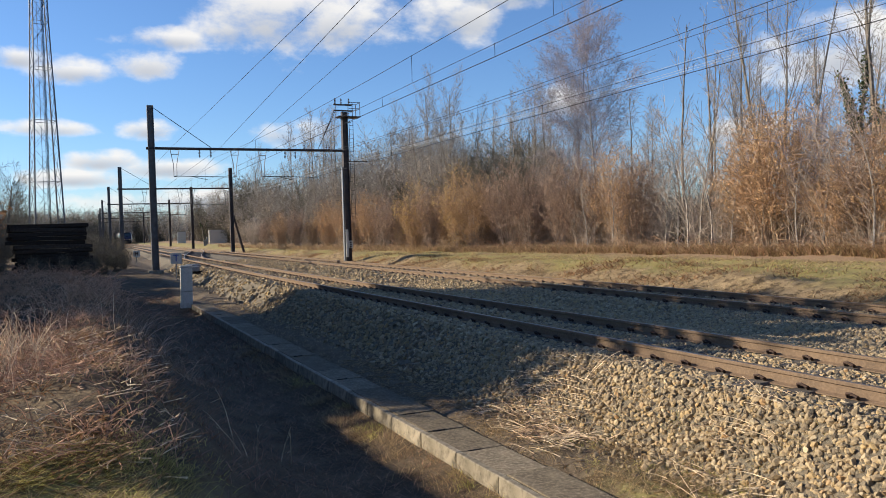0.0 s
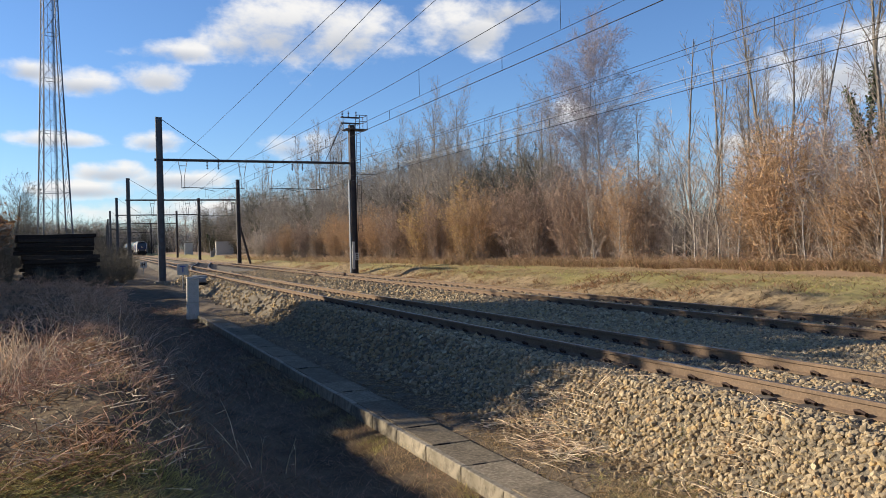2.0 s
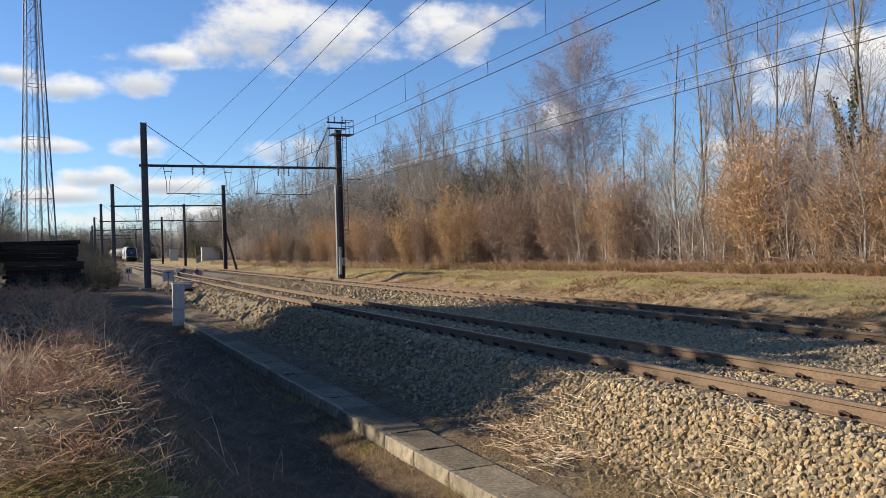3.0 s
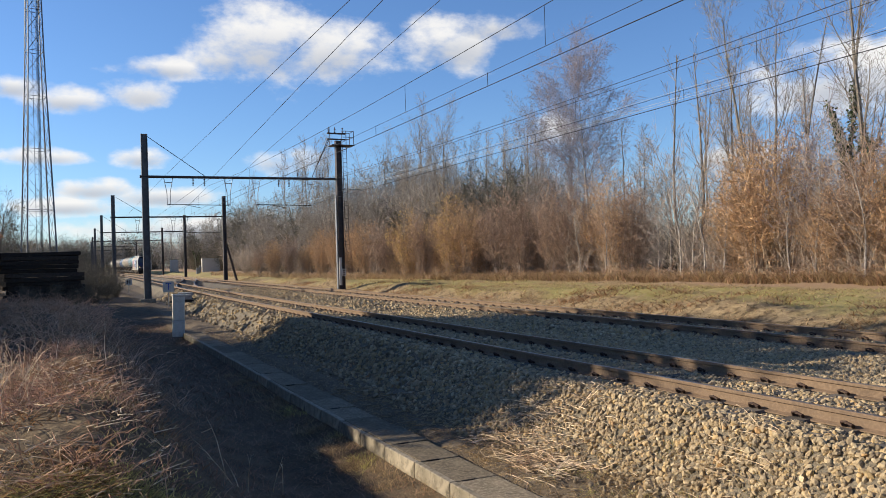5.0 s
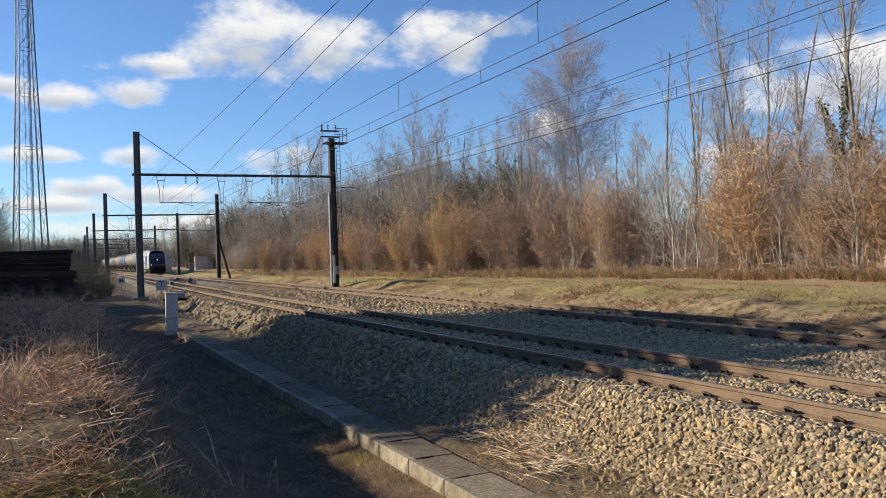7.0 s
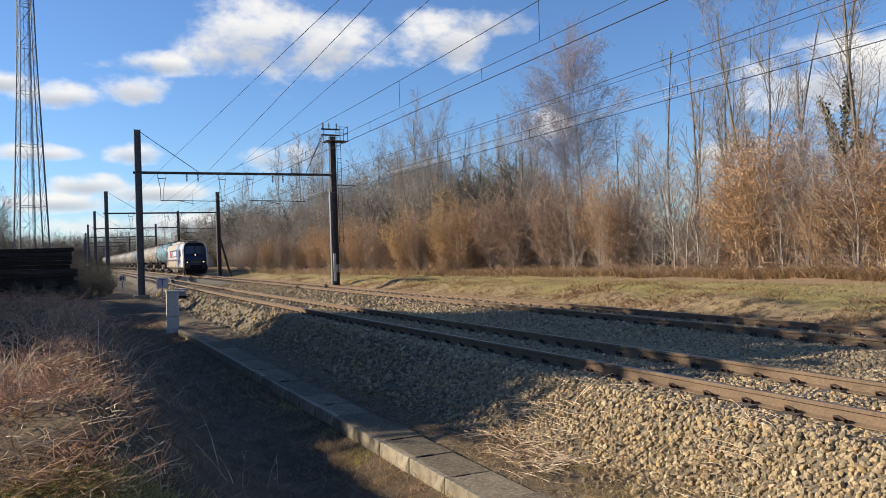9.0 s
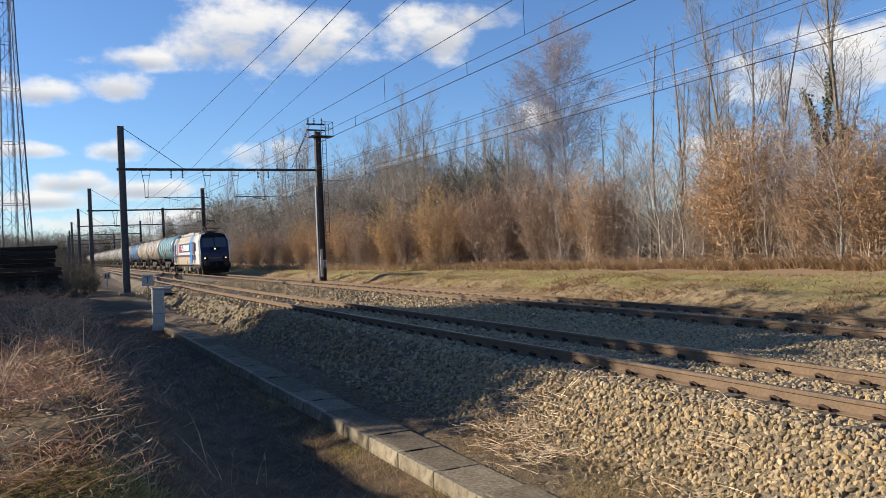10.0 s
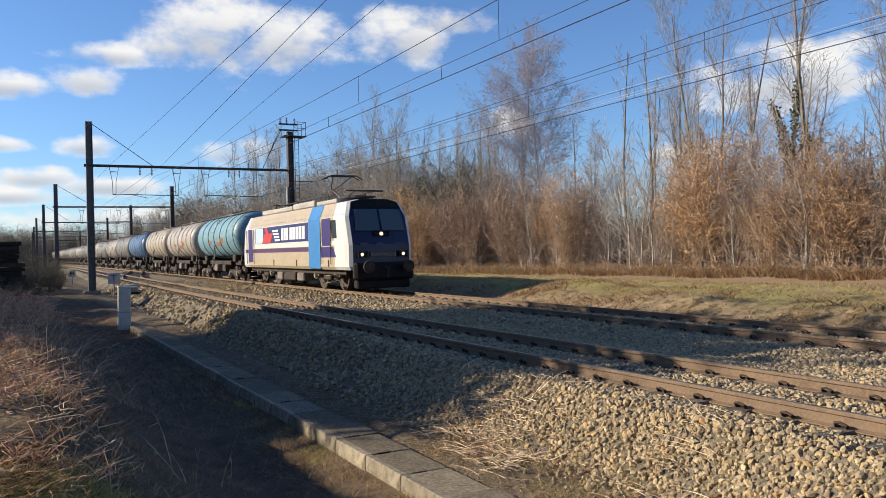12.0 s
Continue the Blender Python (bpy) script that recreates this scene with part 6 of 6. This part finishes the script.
def strip_shell(bm, rings, mats=None):
    vr = [[bm.verts.new(p) for p in r] for r in rings]
    for a, b in zip(vr, vr[1:]):
        for k in range(len(a) - 1):
            bm.faces.new((a[k], a[k + 1], b[k + 1], b[k]))
        bm.faces.new((a[-1], a[0], b[0], b[-1]))


def side_plate(parent, name, y0, y1, z0, z1, material_, label="", proud=0.006, skew=0.0):
    """A thin painted panel on the body side that faces the bank."""
    bm = bmesh.new()
    x0 = -1.49 - proud
    vs = [bm.verts.new(p) for p in ((x0, y0, z0), (x0, y1, z0), (x0, y1 + skew, z1), (x0, y0 + skew, z1))]
    ws = [bm.verts.new((-1.486, v.co.y, v.co.z)) for v in vs]
    bm.faces.new(vs)
    for k in range(4):
        bm.faces.new((vs[k], vs[(k + 1) % 4], ws[(k + 1) % 4], ws[k]))
    return part(name, bm, material_, parent, label)


def build_loco():
    t = thing("locomotive", "electric freight locomotive in cream, white and blue livery with lit headlamps", "locomotive")
    bm = bmesh.new()
    strip_shell(bm, [loco_ring(-1, k) for k in range(4)] + [loco_ring(1, k) for k in (3, 2, 1, 0)])
    body = part("body", bm, M["cream"], t, "cream painted body shell")
    # white cab corners, laid over the shell's ends
    for end in (-1, 1):
        bm = bmesh.new()
        rr = [[(x * 1.004, y, z + (0.006 if z > 3.7 else 0)) for x, y, z in loco_ring(end, k)] for k in range(4)]
        strip_shell(bm, rr)
        part("cab_shell", bm, M["white_gloss"], body, "glossy white cab corner")
    # the dark cab face: strips from side to side, leaning back above the lamps
    for end in (-1, 1):
        ring = loco_ring(end, 0)
        n = len(ring) // 2
        bm = bmesh.new()
        rows = []
        for k in range(n):
            (xa, y, z), (xb, _, _) = ring[k], ring[-1 - k]
            bulge = 0.10 * end
            rows.append([bm.verts.new((xa, y, z)), bm.verts.new((xa * 0.5, y + bulge * 0.75, z)), bm.verts.new((0, y + bulge, z)), bm.verts.new((xb * 0.5, y + bulge * 0.75, z)), bm.verts.new((xb, y, z))])
        for a, b in zip(rows, rows[1:]):
            for k in range(4):
                bm.faces.new((a[k], a[k + 1], b[k + 1], b[k]))
        face = part("cab_face", bm, M["navy"], t, "dark blue cab front")
        e, o = end, (0.0 if end < 0 else LOCO_LEN)

        def fy(z, depth=0.12):
            return o - e * float(np.interp(z, [0.9, 1.4, 2.0, 3.15, 3.85], [0.05, 0.0, 0.06, 0.42, 0.80])) + e * depth
        # black visor from the windscreen's top over the brow
        bm = bmesh.new()
        brow = []
        for z, x in ((3.47, 1.12), (3.74, 1.04), (3.865, 0.60)):
            brow.append([bm.verts.new((x * q, fy(z, 0.015 + 0.10 * (1 - abs(q)) + 0.012), z)) for q in (-1.0, -0.5, 0.0, 0.5, 1.0)])
        for ra, rb_ in zip(brow, brow[1:]):
            for k in range(4):
                bm.faces.new((ra[k], ra[k + 1], rb_[k + 1], rb_[k]))
        r = bmesh.ops.extrude_face_region(bm, geom=bm.faces[:])
        for v in r["geom"]:
            if isinstance(v, bmesh.types.BMVert):
                v.co.y += e * 0.02
        part("visor", bm, M["black_plastic"], face, "black visor above the windscreen")
        for sx in (-1, 1):
            bm = bmesh.new()
            z0, z1 = 2.52, 3.42
            vs = [bm.verts.new(p) for p in ((sx * 0.05, fy(z0, 0.162), z0), (sx * 1.10, fy(z0, 0.095), z0), (sx * 1.02, fy(z1, 0.095), z1), (sx * 0.05, fy(z1, 0.162), z1))]
            bm.faces.new(vs)
            r = bmesh.ops.extrude_face_region(bm, geom=bm.faces[:])
            for v in r["geom"]:
                if isinstance(v, bmesh.types.BMVert):
                    v.co.y += e * 0.012
            part("windscreen", bm, M["glass_dark"], face, "dark windscreen reflecting the sky")
            bm = bmesh.new()
            box(bm, sx * 0.90 - 0.20, sx * 0.90 + 0.20, fy(1.55, 0.05), fy(1.55, 0.11), 1.44, 1.66, 0.03)
            lh = part("lamp_housing", bm, M["black_plastic"], face)
            bm = bmesh.new()
            tube(bm, (sx * 0.92, fy(1.55, 0.10), 1.55), (sx * 0.92, fy(1.55, 0.13), 1.55), 0.075, 0.065, seg=14)
            part("headlamp", bm, M["lamp_glow"] if end < 0 else M["glass_dark"], lh, "lit headlamp" if end < 0 else "")
        bm = bmesh.new()
        box(bm, -0.34, 0.34, fy(2.38, 0.09), fy(2.38, 0.14), 2.30, 2.48, 0.03)
        lh = part("lamp_housing", bm, M["black_plastic"], face)
        bm = bmesh.new()
        tube(bm, (0.0, fy(2.38, 0.13), 2.39), (0.0, fy(2.38, 0.16), 2.39), 0.085, 0.075, seg=14)
        part("headlamp", bm, M["lamp_glow"] if end < 0 else M["glass_dark"], lh, "lit top headlamp" if end < 0 else "")
        bm = bmesh.new()
        box(bm, -0.56, 0.56, fy(1.55, 0.09), fy(1.55, 0.13), 1.46, 1.62, 0.02)
        part("grille_bar", bm, M["axle_box"], face)
        for k, (a, b) in enumerate(((-0.98, -0.62), (-0.3, 0.02), (0.55, 1.05))):
            bm = bmesh.new()
            box(bm, a, b, fy(1.98, 0.06 + 0.03 * (k == 1)), fy(1.98, 0.115 if k == 1 else 0.09), 1.93, 2.03)
            part("lettering_bar", bm, M["navy_side"], face)
        bm = bmesh.new()
        box(bm, -1.32, 1.32, min(o + e * -0.05, o + e * 0.30), max(o + e * -0.05, o + e * 0.30), 0.50, 1.22, 0.10)
        box(bm, -1.18, 1.18, min(o + e * -0.25, o + e * 0.18), max(o + e * -0.25, o + e * 0.18), 0.16, 0.50, 0.05)
        part("buffer_beam", bm, M["black_plastic"], t, "black buffer beam and snow plough")
        buffers(t, o + e * 0.28, e * 0.9)
    # side livery
    side_plate(body, "stripe", 4.9, 16.2, 1.72, 1.93, M["plum"], "plum stripe")
    side_plate(body, "stripe", 1.4, 16.2, 1.95, 2.14, M["white_gloss"], "white stripe")
    side_plate(body, "upper_panel", 4.9, 16.0, 2.15, 3.10, M["white_gloss"], "pale upper side panel", 0.003)
    band = side_plate(body, "sign_field", 4.9, 14.0, 2.20, 3.06, M["navy_side"], "dark blue sign field")
    side_plate(body, "colour_band", 3.3, 4.85, 0.96, 3.12, M["sky_blue"], "bright blue upright band", 0.009)
    bm = bmesh.new()
    vs = [bm.verts.new(p) for p in ((-1.500, 3.3, 3.13), (-1.500, 4.85, 3.13), (-1.256, 4.85, 3.745), (-1.256, 3.3, 3.745))]
    bm.faces.new(vs)
    r = bmesh.ops.extrude_face_region(bm, geom=bm.faces[:])
    for v in r["geom"]:
        if isinstance(v, bmesh.types.BMVert):
            v.co.x += 0.004
    part("colour_band", bm, M["sky_blue"], body)
    y = 9.0
    for w in (0.34, 0.34, 0.34, 0.10, 0.40, 0.44, 0.40, 0.42, 0.44):
        if w > 0.15:
            side_plate(band, "letter_bar", y - w * 0.80, y - w * 0.05 + 0.08, 2.32, 2.92, M["letter_white"], proud=0.014, skew=-0.05)
        y -= w + 0.06
    for k, z in enumerate((2.30, 2.46, 2.62, 2.78)):
        side_plate(band, "logo_bar", 9.3 + 0.1 * k, 10.2 + 0.15 * k, z, z + 0.10, M["letter_white"], proud=0.014)
    side_plate(band, "logo_shape", 11.0, 12.6, 2.22, 2.72, M["logo_red"], "red logo shape", 0.014, skew=-0.5)
    side_plate(band, "logo_shape", 11.3, 11.8, 2.70, 3.04, M["logo_red"], "", 0.016, skew=0.3)
    side_plate(band, "logo_shape", 12.4, 13.9, 2.22, 3.04, M["logo_pale"], "pale blue logo field", 0.010)
    side_plate(body, "door", 1.95, 3.05, 1.95, 3.12, M["violet"], "violet cab door", 0.012)
    for yy in (1.88, 3.12):
        bm = bmesh.new()
        tube(bm, (-1.54, yy, 1.15), (-1.54, yy, 3.0), 0.018, seg=6)
        part("handrail", bm, M["panto"], t)
    side_plate(body, "cab_window", 1.25, 1.85, 2.25, 3.02, M["glass_dark"], "cab side window", 0.012, skew=0.1)
    side_plate(body, "colour_wedge", 1.35, 3.2, 1.45, 1.9, M["violet"], "violet wedge", 0.008, skew=0.35)
    side_plate(body, "door", 14.6, 15.5, 1.2, 3.05, M["violet"], "violet cab door", 0.012)
    for yy in (14.2, 15.7):
        bm = bmesh.new()
        tube(bm, (-1.54, yy, 1.1), (-1.54, yy, 3.0), 0.018, seg=6)
        part("handrail", bm, M["panto"], t)
    for yy in (2.2, 6.6, 10.4):
        side_plate(body, "vent", yy, yy + 0.16, 1.05, 1.35, M["black_plastic"])
    # underside
    bm = bmesh.new()
    box(bm, -1.2, 1.2, 1.0, LOCO_LEN - 1.0, 0.70, 0.95, 0.03)
    part("underframe", bm, M["underframe"], t)
    for y0, y1, m in ((6.3, 7.3, "axle_box"), (7.6, 9.4, "underframe"), (9.7, 10.6, "axle_box")):
        bm = bmesh.new()
        box(bm, -1.3, 1.3, y0, y1, 0.32, 0.72, 0.05)
        part("equipment_box", bm, M[m], t)
    for y in (3.6, LOCO_LEN - 3.6):
        bogie(t, y, 2.6, 0.625, True)
    # steps below the doors
    for y in (2.5, 15.0):
        for z in (0.35, 0.65):
            bm = bmesh.new()
            box(bm, -1.45, -1.2, y - 0.25, y + 0.25, z, z + 0.04, 0.005)
            part("step", bm, M["axle_box"], t)
    # roof
    for y0, y1, w, h in ((2.6, 5.2, 0.95, 0.12), (5.4, 8.6, 1.0, 0.22), (8.8, 12.0, 1.0, 0.16), (12.2, 14.6, 0.9, 0.2)):
        part("roof_panel", box(bmesh.new(), -w, w, y0, y1, 3.82, 3.88 + h, 0.04), M["silver_roof"], t)
    for y in (4.9, 6.0, 7.4, 9.4, 11.2, 13.3):
        for x in (-0.45, 0.45):
            bm = bmesh.new()
            insulator_string(bm, (x, y, 3.95), (x, y, 4.28), 3)
            part("roof_insulator", bm, M["insulator"], t)
    bm = bmesh.new()
    tube(bm, (-0.45, 4.9, 4.28), (-0.45, 13.3, 4.28), 0.03, seg=6)
    part("roof_busbar", bm, M["panto"], t)
    # raised pantograph over the leading end, folded ones behind
    p = part("pantograph_base", box(bmesh.new(), -0.55, 0.55, 2.2, 4.6, 4.02, 4.09, 0.02), M["panto"], t)
    bm = bmesh.new()
    tube(bm, (0, 4.4, 4.1), (0, 5.6, 4.62), 0.05, seg=8)
    part("lower_arm", bm, M["panto"], p)
    for sx in (-1, 1):
        bm = bmesh.new()
        tube(bm, (sx * 0.08, 5.6, 4.62), (sx * 0.45, 4.3, 5.12), 0.025, seg=6)
        part("upper_arm", bm, M["panto"], p)
    for yy in (4.1, 4.5):
        bm = bmesh.new()
        tube(bm, (-0.62, yy, 5.15), (0.62, yy, 5.15), 0.03, seg=6)
        for sx in (-1, 1):
            tube(bm, (sx * 0.62, yy, 5.15), (sx * 0.92, yy, 4.98), 0.022, seg=6)
        part("contact_strip", bm, M["panto"], p)
    for y0, d in ((1.6, 1), (12.4, 1)):
        q = part("pantograph_base", box(bmesh.new(), -0.5, 0.5, y0, y0 + 1.9, 4.0, 4.06, 0.02), M["panto"], t)
        bm = bmesh.new()
        tube(bm, (0, y0, 4.1), (0, y0 + 1.7, 4.18), 0.05, seg=6)
        part("lower_arm", bm, M["panto"], q)
        for sx in (-1, 1):
            bm = bmesh.new()
            tube(bm, (sx * 0.1, y0 + 1.7, 4.18), (sx * 0.45, y0 + 0.1, 4.26), 0.025, seg=6)
            part("upper_arm", bm, M["panto"], q)
        bm = bmesh.new()
        tube(bm, (-0.85, y0 + 0.1, 4.28), (0.85, y0 + 0.1, 4.28), 0.035, seg=6)
        part("contact_strip", bm, M["panto"], q)
    return t


WAG = 13.7


def build_wagon(tank, bandm, label, spin=False, streak=False):
    t = thing("tank_wagon", label, "tank wagon", "wagons of the train")
    r, zc = 1.46, 2.86
    y0, y1 = 0.75, WAG - 0.75
    L = y1 - y0
    bm = bmesh.new()
    prof = [(0, 0.0), (0.03, 0.5), (0.12, 0.95), (0.26, 1.25), (0.45, 1.42), (0.62, r)]
    lathe(bm, prof + [(L - a, b) for a, b in reversed(prof)], (0, y0, zc), (0, y1, zc), 32)
    bar = part("tank", bm, M[tank], t)
    for f_ in bar.data.polygons:
        f_.use_smooth = True
    for k in range(7):
        bm = bmesh.new()
        yy = y0 + 0.7 + (L - 1.4) * k / 6
        lathe(bm, [(-0.045, r - 0.02), (-0.045, r + 0.03), (0.045, r + 0.03), (0.045, r - 0.02)], (0, yy, zc), (0, yy + 1, zc), 32)
        part("band", bm, M[bandm], bar)
    bm = bmesh.new()
    box(bm, -0.32, 0.32, y0 + 1.2, y1 - 1.2, zc + r + 0.04, zc + r + 0.08)
    part("walkway", bm, M["axle_box"], t)
    bm = bmesh.new()
    tube(bm, (0, WAG / 2, zc + r - 0.05), (0, WAG / 2, zc + r + 0.22), 0.34, seg=14)
    part("dome_lid", bm, M["axle_box"], t)
    bm = bmesh.new()
    for sx in (-1, 1):
        box(bm, sx * 0.9 - 0.07, sx * 0.9 + 0.07, 0.35, WAG - 0.35, 1.0, 1.26, 0.02)
    for yy in (0.35, 3.0, WAG - 3.2, WAG - 0.55):
        box(bm, -1.25, 1.25, yy, yy + 0.2, 0.98, 1.25, 0.02)
    part("frame", bm, M["underframe"], t)
    for yy in (2.6, WAG - 2.6):
        bm = bmesh.new()
        box(bm, -1.15, 1.15, yy - 0.35, yy + 0.35, 1.2, 1.62, 0.05)
        part("saddle", bm, M["underframe"], t)
    for yy in (0.42, WAG - 0.42):
        for sx in (-1, 1):
            bm = bmesh.new()
            tube(bm, (sx * 1.2, yy, 1.2), (sx * 1.2, yy, 2.3), 0.022, seg=6)
            tube(bm, (sx * 1.2, yy, 2.3), (sx * 0.35, yy, 2.3), 0.022, seg=6)
            part("end_rail", bm, M["axle_box"], t)
    bm = bmesh.new()
    for sy in (-0.22, 0.22):
        tube(bm, (-r - 0.06, WAG / 2 + sy, 1.2), (-r * 0.75, WAG / 2 + sy, zc + r * 0.8), 0.025, seg=6)
    for k in range(8):
        z = 1.4 + k * 0.3
        tube(bm, (-r - 0.05, WAG / 2 - 0.22, z), (-r - 0.05, WAG / 2 + 0.22, z), 0.016, seg=5)
    part("ladder", bm, M["axle_box"], t)
    for yy, m in ((5.2, "underframe"), (7.6, "axle_box")):
        bm = bmesh.new()
        box(bm, -1.1, 1.1, yy, yy + 0.9, 0.55, 1.0, 0.04)
        part("brake_gear", bm, M[m], t)
    if streak:
        for dy, dz, w, h in ((4.3, -0.25, 0.9, 0.16), (5.1, -0.50, 1.2, 0.14), (7.8, -0.35, 0.6, 0.12)):
            bm = bmesh.new()
            rows = []
            for k in range(5):
                a = (dz + h * (k / 4 - 0.5) * 2) / r
                rows.append([bm.verts.new((-math.cos(a) * (r + 0.006), dy + w * u + 0.05 * math.sin(k * 2.1 + u * 7), zc + math.sin(a) * (r + 0.006))) for u in (0, 0.25, 0.5, 0.75, 1)])
            for p, q in zip(rows, rows[1:]):
                for k in range(4):
                    bm.faces.new((p[k], p[k + 1], q[k + 1], q[k]))
            part("rust_mark", bm, M["rust_streak"], bar)
    for yy in (2.6, WAG - 2.6):
        bogie(t, yy, 1.8, 0.46, spin)
    buffers(t, 0.35, -0.9)
    buffers(t, WAG - 0.35, 0.9)
    return t


loco = build_loco()
LIV = [("tank_teal", "band_teal", "teal-blue tank wagon with dark bands and rust marks", True), ("tank_white", "band_pale", "off-white tank wagon with rusty bands", True), ("tank_cream", "band_pale", "cream tank wagon with weathered bands", False),
       ("tank_blue", "band_teal", "dark blue ribbed tank wagon", False), ("tank_grey", "band_pale", "weathered grey tank wagon", False)]
WAGONS = [build_wagon(a, b, c, k < 3, d) for k, (a, b, c, d) in enumerate(LIV)]
base_white, base_grey, base_cream = WAGONS[1], WAGONS[4], WAGONS[2]
plain = build_wagon("tank_white", "band_pale", "off-white tank wagon in the long train")
WAGONS.append(plain)
for k in range(14):
    WAGONS.append(copy_thing((WAGONS[4], plain, WAGONS[4], WAGONS[4], plain)[k % 5], pose(0, 0, 0)))


def front_at(t):
    u = 12.0 - t
    return 29.4 + 22.3 * u - 0.10 * u * u


def on_track(s, length):
    x0, x1 = float(main_x(s)), float(main_x(s + length))
    return pose(x0, s, 0, 0, 0, -math.degrees(math.atan2(x1 - x0, length)))


def motions():
    """The train rolls in along the further track; wheels turn with it."""
    times = [0.5 * k for k in range(25)]
    walk(loco, [(t, on_track(front_at(t), LOCO_LEN)) for t in times])
    for k, w in enumerate(WAGONS):
        off = LOCO_LEN + 0.95 + k * (WAG + 0.05)
        walk(w, [(t, on_track(front_at(t) + off, WAG)) for t in times])
    for ob, y, r in ROLL:
        rows = []
        for k in range(361):
            t = k / 30
            rows.append((t, pose(0, y, r, math.degrees((front_at(0) - front_at(t)) / r))))
        walk(ob, rows)


motions()
